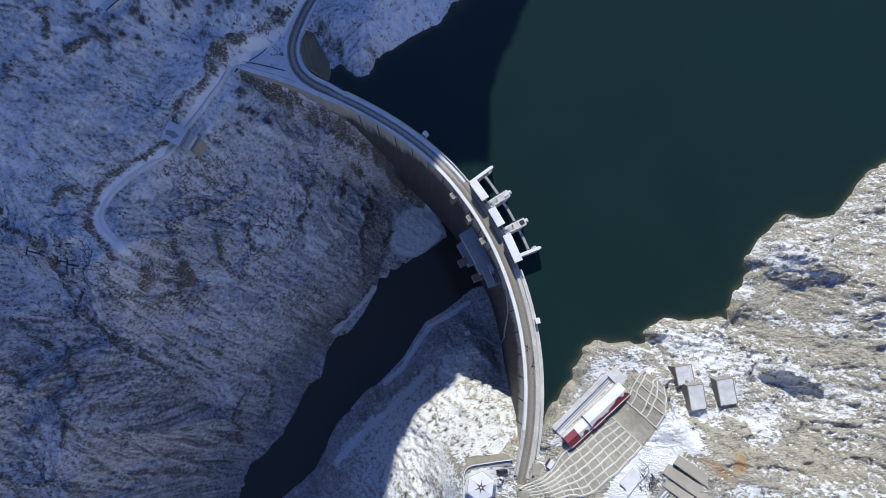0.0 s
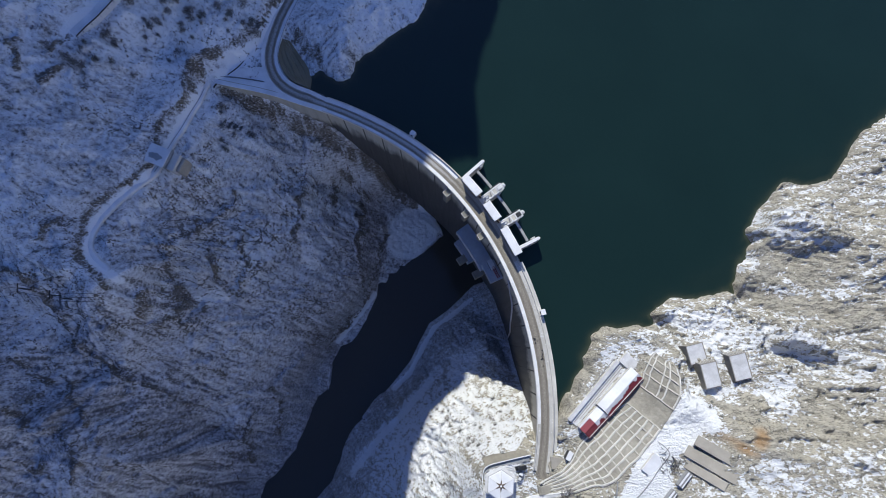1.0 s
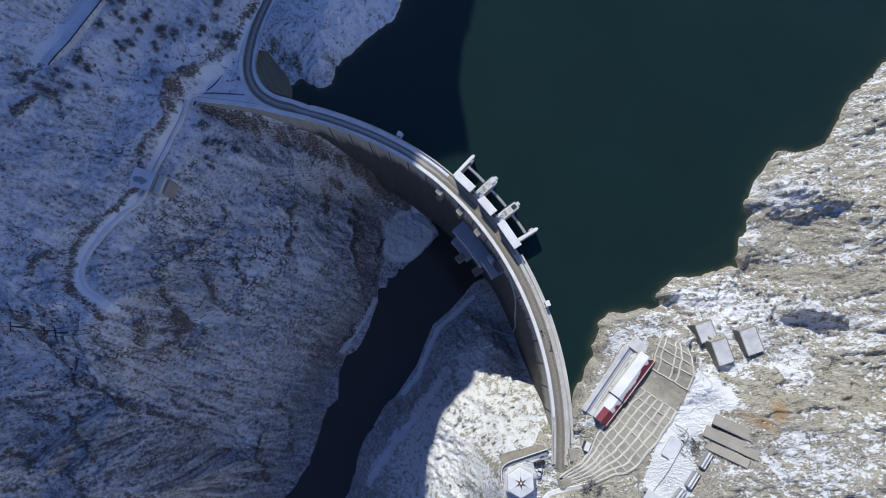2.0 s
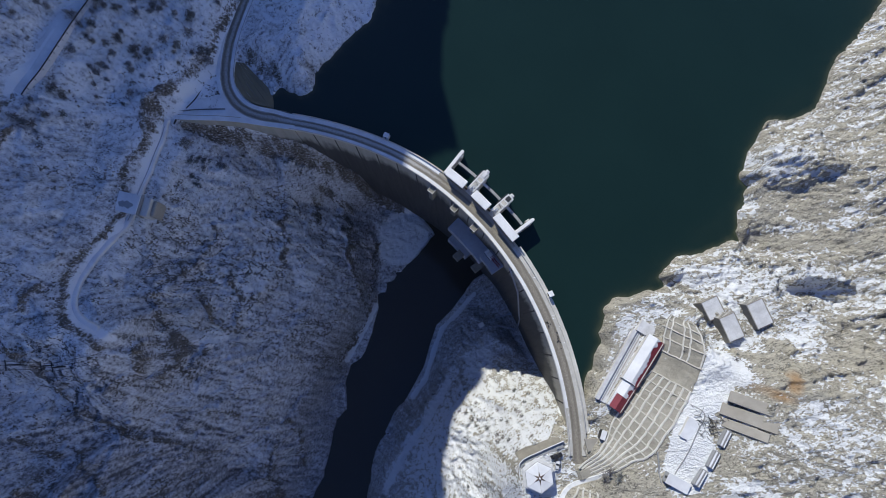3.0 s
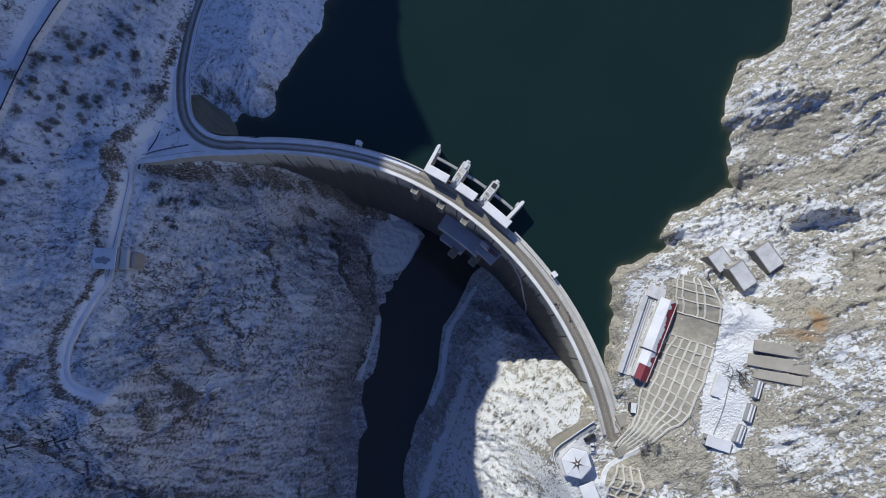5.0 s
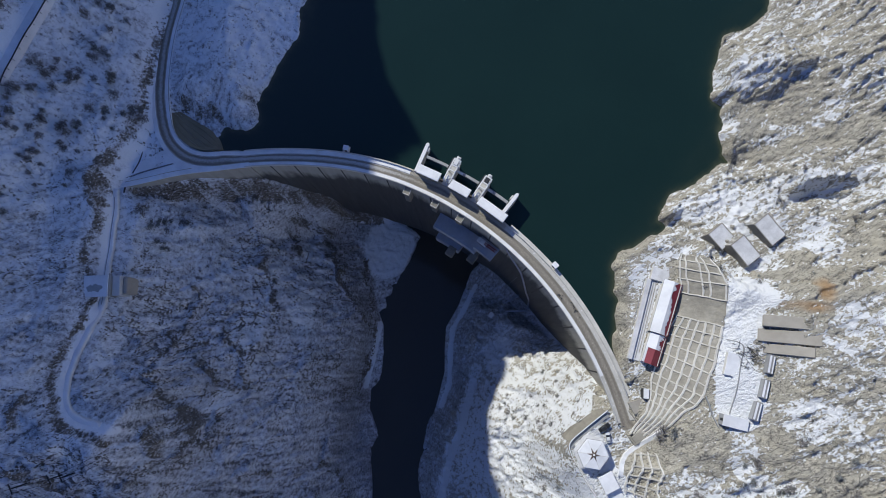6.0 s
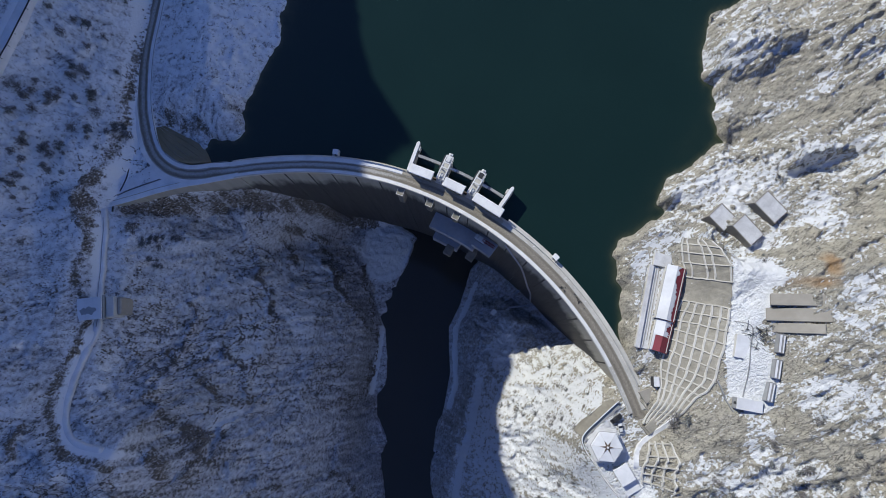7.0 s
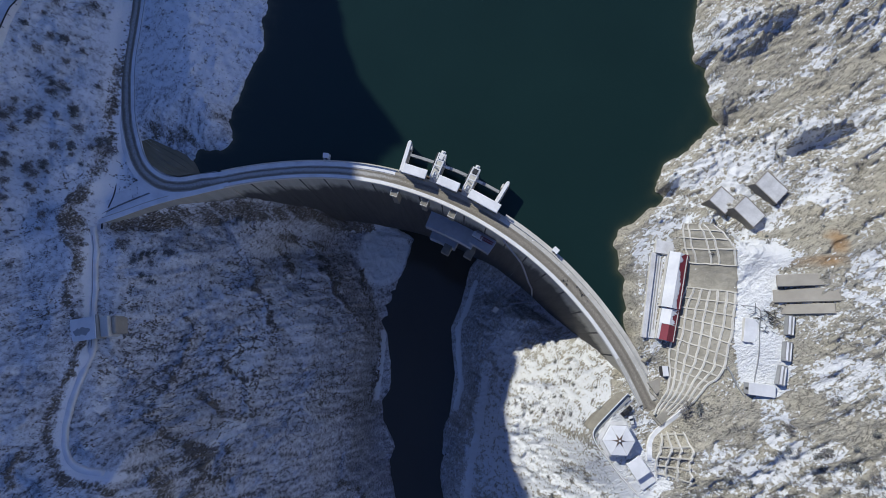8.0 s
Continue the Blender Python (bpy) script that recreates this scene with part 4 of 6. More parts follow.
def road_stuff():
    """Worn tan asphalt; the strip's layer gives the place across the road and how much snow lies on it."""
    m, ns, ls, bsdf = material("worn_asphalt")
    att = ns.new("ShaderNodeAttribute")
    att.attribute_name = "lane"
    sep = ns.new("ShaderNodeSeparateColor")
    ls.new(att.outputs["Color"], sep.inputs[0])
    n1 = noise_node(ns, ls, 1.3, 5, 0.65)
    n2 = noise_node(ns, ls, 0.16, 4, 0.6)
    across = calc(ns, ls, "ADD", sep.outputs[0], calc(ns, ls, "MULTIPLY", calc(ns, ls, "SUBTRACT", n2, 0.5), 0.22))
    track = ramp(ns, ls, across, [(0.08, (0, 0, 0)), (0.22, (1, 1, 1)), (0.36, (0.15, 0.15, 0.15)), (0.5, (0.05, 0.05, 0.05)), (0.66, (0.5, 0.5, 0.5)), (0.8, (1, 1, 1)), (0.93, (0, 0, 0))])
    base = ramp(ns, ls, n1, [(0.3, (0.19, 0.172, 0.138)), (0.7, (0.31, 0.285, 0.235))])
    base = mix(ns, ls, calc(ns, ls, "MULTIPLY", track, calc(ns, ls, "MULTIPLY", n2, 1.1)), base, (0.095, 0.085, 0.072))
    f = calc(ns, ls, "SUBTRACT", calc(ns, ls, "ADD", sep.outputs[1], calc(ns, ls, "MULTIPLY", calc(ns, ls, "SUBTRACT", n1, 0.5), 0.45)), calc(ns, ls, "MULTIPLY", track, 0.42))
    f = calc(ns, ls, "MULTIPLY", calc(ns, ls, "SUBTRACT", f, 0.10), 1.3, True)
    ls.new(mix(ns, ls, f, base, (0.74, 0.755, 0.78)), bsdf.inputs["Base Color"])
    bsdf.inputs["Roughness"].default_value = 0.8
    bump(ns, ls, bsdf, n1, 0.15, 0.05)
    return m


ASPHALT = road_stuff()


def road_strip(name, line, halves, z_thick, snow, parent=None, label=""):
    """A road along points (x, y, z); snow gives the share of snow at each."""
    me = bpy.data.meshes.new(name)
    n, cols = len(line), 9
    co, lane, faces = [], [], []
    for k, p in enumerate(line):
        half = halves[k] if isinstance(halves, list) else halves
        a, b = line[max(k - 1, 0)], line[min(k + 1, n - 1)]
        d = Vector((b[0] - a[0], b[1] - a[1], 0)).normalized()
        side = Vector((-d.y, d.x, 0))
        for c in range(cols):
            u = c / (cols - 1)
            co.append(Vector(p) + side * half * (2 * u - 1))
            lane.append((u, snow[k], 0, 1))
        for u in (1, -1):
            co.append(Vector(p) + side * half * u - Vector((0, 0, z_thick)))
            lane.append((0, snow[k], 0, 1))
    row = cols + 2
    for k in range(n - 1):
        for c in range(row):
            faces.append((k * row + c, k * row + (c + 1) % row, (k + 1) * row + (c + 1) % row, (k + 1) * row + c))
    me.from_pydata(co, [], faces)
    me.attributes.new("lane", "FLOAT_COLOR", "POINT").data.foreach_set("color", np.array(lane, float).ravel())
    me.materials.append(ASPHALT)
    ob = new(name, me)
    if parent:
        ob.parent = parent
    return tagged(ob, label)


arc = np.linspace(A0 - 0.6, A1, 70)
road_strip("roadway", [polar(163.3, d, 0.0) for d in arc], 2.3, 1.0, [0.12 + 0.3 * min(1, max(0, (d - 33) / 10)) for d in arc], dam, "tan asphalt crest roadway with wheel tracks")
arc_strip("footway", 159.5, 161.2, -1.1, 0.28, -8.0, A1, SNOW, dam, "snow-covered footway on the downstream edge", 90)
arc_strip("footway", 159.5, 161.2, -1.1, 0.28, A0, -8.03, THAW, dam, "thawing footway on the downstream edge")
arc_strip("footway", 165.4, 167.3, -1.1, 0.28, 38.0, A1, SNOW, dam, "snow-covered footway on the upstream edge")
arc_strip("footway", 165.4, 167.3, -1.1, 0.28, 20.0, 37.97, TAN, dam, "bare concrete footway before the hoist houses")
arc_strip("footway", 165.4, 167.3, -1.1, 0.28, A0, 19.97, THAW, dam, "thawing footway on the upstream edge")
arc_strip("ledge", 167.2, 169.6, -2.6, -0.7, A0, 19.5, PALE, dam, "bare pale concrete ledge over the water")
arc_strip("parapet", 159.3, 159.6, -0.6, 1.25, A0, A1, PALE, dam, "low concrete parapet")
arc_strip("parapet", 167.3, 167.55, -0.6, 1.15, A0, 20.3, PALE, dam, "low concrete parapet")
arc_strip("parapet", 167.3, 167.55, -0.6, 1.15, 37.8, A1, PALE, dam, "low concrete parapet")

# ---- on the dam: piers, gate houses, gantries ----
WOODLIKE = simple("rusty_steel", (0.10, 0.075, 0.06), (0.19, 0.14, 0.11), 2.0, 0.7, 0.3)
DARK = simple("dark_steel", (0.03, 0.032, 0.036), (0.07, 0.072, 0.08), 1.5, 0.55, 0.5)
WHITE = simple("white_paint", (0.66, 0.67, 0.68), (0.80, 0.81, 0.82), 0.8, 0.6, bumps=0.05)
RED = simple("red_sheet_metal", (0.17, 0.020, 0.034), (0.27, 0.036, 0.055), 0.6, 0.5, bumps=0.05)
SLATE = simple("grey_sheet", (0.26, 0.27, 0.28), (0.40, 0.41, 0.42), 0.7, 0.6)
GLASSY = simple("dark_glass", (0.015, 0.017, 0.02), (0.03, 0.033, 0.04), 1.0, 0.1)


def at_polar(deg, r=0.0, z=0.0):
    """A frame on the crest: x points upstream, y along the arc."""
    x, y, _ = polar(r, deg)
    return pose(x, y, z, 0, 0, deg)


def prism(outline, z0, z1, m=None):
    bm = bmesh.new()
    low = [bm.verts.new((x, y, z0)) for x, y in outline]
    high = [bm.verts.new((x, y, z1)) for x, y in outline]
    n = len(outline)
    bm.faces.new(low[::-1])
    bm.faces.new(high)
    for k in range(n):
        bm.faces.new((low[k], low[(k + 1) % n], high[(k + 1) % n], high[k]))
    if m:
        bmesh.ops.transform(bm, verts=bm.verts, matrix=m)
    return bm


def nose(length, half, top):
    """A pier's plan: square at the dam, rounded at its upstream end."""
    pts = [(0, -half)]
    pts += [(length - half * 1.6 + half * 1.6 * math.sin(a), -half * math.cos(a)) for a in np.linspace(0, math.pi, 9)]
    return pts + [(0, half)]


for deg in (37.15, 21.75):
    pier = part("pier", prism(nose(15.4, 0.95, 2), -60, 1.6, at_polar(deg, 167.4)), PALE, dam, "pale outer spillway pier with a rounded nose")
    side = -1 if deg > 30 else 1
    part("cap", prism(nose(14.9, 0.75, 2), 1.6, 1.85, at_polar(deg, 167.6)), SNOW, pier, "snow on the pier top")
    part("corbel", boxed((11.0, 13.2, side * 0.9 - 0.9, side * 0.9 + 0.9, -2, 1.4), m=at_polar(deg, 167.4), bevel=0.2), PALE, pier)
for deg in (31.9, 26.55):
    part("pier", prism(nose(13.5, 1.9, 2), -60, 0.4, at_polar(deg, 167.4)), PALE, dam, "pale middle spillway pier")
for a, b in ((36.6, 32.6), (31.2, 27.3), (25.8, 22.2)):
    arc_strip("cross_beam", 175.7, 177.0, -0.2, 0.9, a, b, SLATE, dam, "grey steel beam between the piers", 8)
    arc_strip("gate", 169.2, 169.9, -16, -1.2, a, b, WOODLIKE, dam, "rusty steel spillway gate", 8)


def gate_house(a, b):
    """A long hoist house with a flat snow-covered roof, on the upstream edge of the crest."""
    mid = (a + b) / 2
    house = tagged(new("gate_house"), "flat-roofed concrete hoist house under smooth snow", "building", "gate houses on the dam")
    house.matrix_world = at_polar(mid, 168.0, 0.0)
    w = radians(a - b) / 2 * 168.0
    part("wall", boxed((-1.6, 1.9, -w + 0.5, w - 0.5, 0.0, 5.7)), CONCRETE, house)
    for y in np.linspace(-w + 1.6, w - 1.6, 4):
        part("window", boxed((-1.66, -1.58, y - 0.6, y + 0.6, 2.2, 3.9)), GLASSY, house)
    part("roof", boxed((-2.2, 2.3, -w, w, 5.7, 6.05), bevel=0.06), PALE, house)
    part("snow_cover", boxed((-2.1, 2.2, -w + 0.1, w - 0.1, 6.05, 6.4), bevel=0.12), SNOW, house, "smooth snow on the roof")
    return house


for a, b in ((36.75, 32.95), (31.1, 27.6), (25.85, 20.7)):
    gate_house(a, b)


def lattice(bm, p, q, w, bays, t=0.14):
    """A square lattice boom from p to q."""
    p, q = Vector(p), Vector(q)
    d = (q - p).normalized()
    up = Vector((0, 0, 1)) if abs(d.z) < 0.9 else Vector((1, 0, 0))
    s = d.cross(up).normalized() * w / 2
    u = s.cross(d).normalized() * w / 2
    corners = [s + u, s - u, -s - u, -s + u]
    for c in corners:
        bar(bm, p + c, q + c, t)
    for k in range(bays):
        a, b = p + (q - p) * k / bays, p + (q - p) * (k + 1) / bays
        for i in range(4):
            bar(bm, a + corners[i], b + corners[(i + 1) % 4], t * 0.7)
            bar(bm, a + corners[i], a + corners[(i + 1) % 4], t * 0.7)


def bar(bm, p, q, t):
    p, q = Vector(p), Vector(q)
    made = bmesh.ops.create_cube(bm, size=1.0)["verts"]
    turn = (q - p).to_track_quat("Z", "Y").to_matrix().to_4x4()
    bmesh.ops.transform(bm, verts=made, matrix=Matrix.Translation((p + q) / 2) @ turn @ Matrix.Diagonal((t, t, (q - p).length, 1)))


def hoist_gantry(deg, dark):
    """The open frame with hoist gear that stands on a middle pier."""
    g = tagged(new("hoist_gantry"), "white steel hoist frame with open top on a spillway pier", "hoist", "hoists on the piers")
    g.matrix_world = at_polar(deg, 167.4, 0.4)
    for y in (-1.6, 1.6):
        bm = boxed((1.0, 13.0, y - 0.28, y + 0.28, 3.6, 4.3), bevel=0.06)
        part("girder", bm, WHITE, g)
        for x in (2.0, 7.0, 12.4):
            part("leg", boxed((x - 0.25, x + 0.25, y - 0.25, y + 0.25, 0, 3.6)), WHITE, g)
    for x in (6.8, 9.4, 12.6):
        part("cross_girder", boxed((x - 0.3, x + 0.3, -1.6, 1.6, 3.7, 4.4)), WHITE, g)
    part("winch", boxed((2.2, 4.6, -1.0, 1.0, 0, 2.6), (2.8, 4.0, -0.6, 0.6, 2.6, 3.2), bevel=0.12), WHITE, g, "snowy winch housing")
    part("winch", boxed((9.8, 12.2, -1.0, 1.0, 2.9, 4.9), bevel=0.15), DARK if dark else WHITE, g)
    part("walkway", boxed((5.5, 12.8, 1.9, 2.6, 3.4, 3.55)), DARK, g)
    part("platform", boxed((12.6, 14.6, -0.9, 1.1, 2.8, 3.4), (13.4, 14.2, -0.3, 0.4, 3.4, 4.3), bevel=0.1), WHITE, g)
    bm = bmesh.new()
    bar(bm, (0.6, -2.6, 0.2), (2.6, 0.4, 1.6), 0.5)
    bar(bm, (0.2, -1.0, 0.2), (3.4, 2.0, 2.2), 0.35)
    part("snowy_ladder", bm, WHITE, g)
    part("bracket", boxed((8.0, 9.0, -5.0, -2.0, 0.6, 1.2), bevel=0.1), WHITE, g)
    return g


hoist_gantry(31.9, False)
hoist_gantry(26.55, True)


def crest_shed(deg):
    """A small valve cabin on a bracket over the water."""
    s = tagged(new("crest_shed"), "small white cabin on a bracket over the water", "cabin", "cabins on the crest")
    s.matrix_world = at_polar(deg, 167.5, 0.0)
    part("bracket", boxed((-0.2, 3.4, -1.5, 1.5, -0.9, -0.3), (-0.1, 0.6, -1.2, 1.2, -3.5, -0.9)), PALE, s)
    part("wall", boxed((1.0, 3.0, -1.1, 1.1, -0.3, 2.2), bevel=0.05), WHITE, s)
    part("roof", boxed((0.8, 3.2, -1.3, 1.3, 2.2, 2.45), bevel=0.06), SNOW, s)
    part("door", boxed((0.94, 1.02, -0.45, 0.45, -0.3, 1.7)), DARK, s)
    part("railing", boxed((0.0, 3.3, -1.5, -1.42, 0.6, 0.7), (0.0, 3.3, 1.42, 1.5, 0.6, 0.7), (3.25, 3.33, -1.5, 1.5, 0.6, 0.7)), WHITE, s)


crest_shed(10.3)
crest_shed(49.2)


def stair_turret(deg, r, tall):
    """A concrete stair turret that hangs on the downstream face under the crest."""
    s = tagged(new("stair_turret"), "small concrete stair turret on the downstream face", "turret", "turrets on the dam face")
    s.matrix_world = at_polar(deg, r, 0.0)
    part("shaft", boxed((-2.0, 1.6, -1.4, 1.4, -tall, -1.8), bevel=0.25), CONCRETE, s)
    part("landing", boxed((-2.4, 1.6, -1.7, 1.7, -1.8, -1.45), bevel=0.05), CONCRETE, s)
    bm = boxed((-2.35, -2.2, -1.65, 1.65, -0.5, -0.4), (-2.35, 1.0, -1.65, -1.55, -0.5, -0.4), (-2.35, 1.0, 1.55, 1.65, -0.5, -0.4))
    for x, y in ((-2.3, -1.6), (-2.3, 0), (-2.3, 1.6), (0, -1.6), (0, 1.6)):
        box_in(bm, x - 0.05, x + 0.05, y - 0.05, y + 0.05, -1.45, -0.4)
    part("railing", bm, WHITE, s)


for deg, tall in ((37.3, 16), (32.0, 12), (27.0, 9)):
    stair_turret(deg, 158.2, tall)

# decks of the flood outlets below the crest
FROST = simple("frosted_concrete", (0.34, 0.35, 0.39), (0.50, 0.52, 0.57), 0.5, 0.9, bumps=0.2)
upper_deck = arc_strip("outlet_deck", 152.3, 161.5, -34, -28, 31.6, 22.0, FROST, dam, "frosted concrete deck of the flood outlets", 24)
arc_strip("outlet_deck", 153.2, 161.5, -25, -20, 22.6, 18.6, FROST, dam, "frosted concrete landing beside the flood outlets", 12)
arc_strip("outlet_deck", 150.5, 161.5, -54, -46, 30.8, 25.2, FROST, dam, "frosted lower deck of the flood outlets", 14)
for deg, r, z in ((26.6, 150.8, -46), (22.1, 154.4, -44)):
    part("splitter_block", boxed((-5.0, 0.2, -2.2, 2.2, -5, 0.4), (0.0, 8.0, -1.6, 1.6, -5, -0.6), m=at_polar(deg, r, z), bevel=0.15), CONCRETE, upper_deck)


def mobile_crane(deg, r, z):
    """The white crane with a folded red lattice boom that stands on the outlet deck."""
    c = tagged(new("mobile_crane"), "white crane with a folded red lattice boom", "crane")
    c.matrix_world = at_polar(deg, r, z) @ pose(0, 0, 0, 0, 0, -90)
    part("carrier", boxed((-5.4, -0.2, -1.3, 1.3, 0.7, 1.5), bevel=0.08), WHITE, c)
    part("cab", boxed((-5.6, -4.0, -1.2, 1.2, 1.5, 3.0), bevel=0.15), WHITE, c)
    part("upper_works", boxed((-3.6, -1.6, -1.2, 1.2, 1.6, 3.2), bevel=0.1), WHITE, c)
    part("counterweight", boxed((-1.4, -0.4, -1.1, 1.1, 1.6, 2.6), bevel=0.1), WHITE, c)
    for x in (-4.8, -3.4, -2.0, -0.8):
        for y in (-1.25, 1.25):
            bm = bmesh.new()
            bmesh.ops.create_cone(bm, cap_ends=True, segments=16, radius1=0.55, radius2=0.55, depth=0.4, matrix=pose(x, y, 0.55, 90, 0, 0))
            part("wheel", bm, DARK, c)
    bm = bmesh.new()
    lattice(bm, (-1.5, 0, 2.6), (5.2, 0.4, 2.2), 1.2, 6, 0.18)
    part("boom", bm, RED, c, "red lattice boom")


mobile_crane(20.8, 157.5, -20)

# ---- west bank: road, wing wall, path, tunnel portal ----
def smooth_line(pts, n):
    """n points on a smooth curve through the given ones."""
    pts = [Vector(p) for p in pts]
    out = []
    for k in range(n):
        f = k / (n - 1) * (len(pts) - 1)
        i = min(int(f), len(pts) - 2)
        u = f - i
        p0, p1, p2, p3 = pts[max(i - 1, 0)], pts[i], pts[i + 1], pts[min(i + 2, len(pts) - 1)]
        out.append(0.5 * (2 * p1 + (p2 - p0) * u + (2 * p0 - 5 * p1 + 4 * p2 - p3) * u * u + (3 * p1 - p0 - 3 * p2 + p3) * u ** 3))
    return out


def beside(line, off, z=0.0):
    out = []
    for k, p in enumerate(line):
        d = line[min(k + 1, len(line) - 1)] - line[max(k - 1, 0)]
        d = Vector((d.x, d.y, 0)).normalized()
        out.append(Vector((p.x - d.y * off, p.y + d.x * off, p.z + z)))
    return out


def ribbon(line, half, thick, drop=0.0):
    """A bar that follows a line: a flat cross-section."""
    rows = []
    for a, b in zip(beside(line, half), beside(line, -half)):
        rows.append([a + Vector((0, 0, thick)), b + Vector((0, 0, thick)), b - Vector((0, 0, drop)), a - Vector((0, 0, drop))])
    return sweep(rows)


WEST = smooth_line([polar(163.3, 65.9, 0.02), (-50.8, 128.5, 0.02), (-55.4, 130.9, 0.04), (-63.1, 134.9, 0.05), (-68.9, 139.9, 0.1), (-72.6, 146.6, 0.15), (-73.8, 154.3, 0.2), (-72.4, 163.2, 0.22), (-67.3, 177.2, 0.25), (-60.2, 190.0, 0.4), (-51.2, 203.2, 0.8), (-40.5, 215.6, 1.2), (-29.1, 228.8, 1.8), (-17.4, 242.4, 2.4), (0, 264, 4)], 100)
tagged(road_strip("road", WEST, [2.3 + 0.45 * min(1, k / 14) for k in range(len(WEST))], 0.6, [0.34 + 0.14 * max(0, 1 - k / 12) for k in range(len(WEST))]), "curved mountain road with wheel tracks in thin snow", "road", kind="structure")
WIDEN = [min(1, k / 14) for k in range(90)]
tagged(part("verge", ribbon([a.lerp(b, f) for a, b, f in zip(beside(WEST[:90], -2.98), beside(WEST[:90], -3.5), WIDEN)], 0.95, 0.26, 0.9), SNOW), "snow-covered road shoulder above the bay", "verge", kind="structure")
tagged(part("verge", ribbon([a.lerp(b, f) for a, b, f in zip(beside(WEST[:90], 3.0), beside(WEST[:90], 3.6), WIDEN)], 0.95, 0.26, 0.9), SNOW), "snow-covered road shoulder on the hill side", "verge", kind="structure")

rail = tagged(new("guard_rail"), "low steel guard rail along the road", "guard rail", kind="structure")
edge = beside(WEST[4:90], -4.4)
part("beam", ribbon([p + Vector((0, 0, 0.55)) for p in edge], 0.06, 0.3), SLATE, rail)
for p in edge[::3]:
    part("post", boxed((p.x - 0.08, p.x + 0.08, p.y - 0.08, p.y + 0.08, p.z - 0.6, p.z + 0.6)), SLATE, rail)

# the wing wall, in concrete panels with open joints
wing = tagged(new("wing_wall"), "stained concrete retaining wall below the plaza", "retaining wall", kind="structure")
WING = smooth_line([(-103.0, 143.9, 0), (-91.5, 140.3, 0), (-81.0, 137.2, 0), (-70.5, 133.4, 0), (-61.0, 129.2, 0), (-53.0, 125.8, 0), (-45.6, 122.6, 0)], 43)
for k in range(0, 42, 6):
    seg = WING[k:k + 7]
    seg[-1] = seg[-1].lerp(seg[-2], 0.06)
    foot = 14 + 40 * (k + 6) / 42
    rows = []
    for a, b, c in zip(beside(seg, -1.0), beside(seg, 1.6), beside(seg, -1.0 + 0.015 * foot)):
        rows.append([(a.x, a.y, 0.2), (b.x, b.y, 0.2), (b.x, b.y, -foot), (c.x, c.y, -foot)])
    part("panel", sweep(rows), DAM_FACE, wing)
part("coping", ribbon([p + Vector((0, 0, 0.2)) for p in WING], 1.15, 0.35), SNOW, wing, "snow on the wall's coping")

tagged(part("plaza", prism([(-103, 144.6), (-92, 140.6), (-81.6, 137.3), (-71, 133.7), (-61.6, 129.9), (-52, 125.9), (-44.5, 122.8), (-46, 126.8), (-52, 130.6), (-60, 135), (-66, 139.6), (-70, 146), (-78, 150), (-90, 150), (-98, 149)], -1.2, -0.04), SNOW), "trodden snow on the small plaza", "plaza", kind="structure")
plaza_fence = tagged(new("fence"), "thin dark fence across the snowy plaza", "fence")
FENCE = smooth_line([(-99.5, 146.0, 0), (-93, 145.2, 0), (-85, 143.4, 0), (-77, 141.4, 0)], 16)
part("rail", ribbon([p + Vector((0, 0, 0.8)) for p in FENCE], 0.07, 0.1), DARK, plaza_fence)
part("plinth", ribbon(FENCE, 0.1, 0.2, 0.4), DARK, plaza_fence)
for p in FENCE[::2]:
    part("post", boxed((p.x - 0.07, p.x + 0.07, p.y - 0.07, p.y + 0.07, -0.5, 0.95)), DARK, plaza_fence)
steps = tagged(new("kerb"), "dark kerb lines in the trodden snow", "kerb", kind="structure")
for line in ([(-99.5, 146, 0), (-101.5, 143.4, 0), (-103.6, 140.4, 0)], [(-96, 147, 0), (-91, 150.5, 0), (-86.5, 155, 0)]):
    part("kerb_line", ribbon(smooth_line(line, 10), 0.18, 0.3, 0.6), DARK, steps)

# the apron of concrete courses below the bend, over the little bay
MOSSY = simple("mossy_concrete", (0.13, 0.115, 0.065), (0.30, 0.275, 0.20), 0.3, 0.9, bumps=0.25, dist=0.12, stretch=(1.0, 0.35, 1.0))
bay = tagged(new("bay_wall"), "weathered sloping concrete wall between road and water", "retaining wall", kind="structure")
TOP = smooth_line([(-67.2, 169.4, -0.3), (-68.7, 164.4, -0.3), (-69.7, 157.5, -0.3), (-68.7, 150.8, -0.3), (-66.0, 144.6, -0.3), (-61.6, 140.2, -0.3), (-56.2, 137.4, -0.3)], 26)
LOW = smooth_line([(-66.2, 170.6, -3.2), (-64.4, 167.4, -3.4), (-59.9, 159.3, -4.6), (-55.7, 152.2, -5.4), (-53.8, 146.8, -6.2), (-53.6, 142.2, -6.6), (-54.4, 138.6, -6.6)], 26)
for c in range(5):
    rows = []
    for a, b in zip(TOP, LOW):
        p, q = a.lerp(b, c / 5 + 0.006), a.lerp(b, (c + 1) / 5 - 0.006)
        lift, down = Vector((0, 0, 0.5)), Vector((0, 0, -3.5))
        rows.append([p + lift, q + lift, q + down, p + down])
    part("course", sweep(rows), MOSSY, bay)

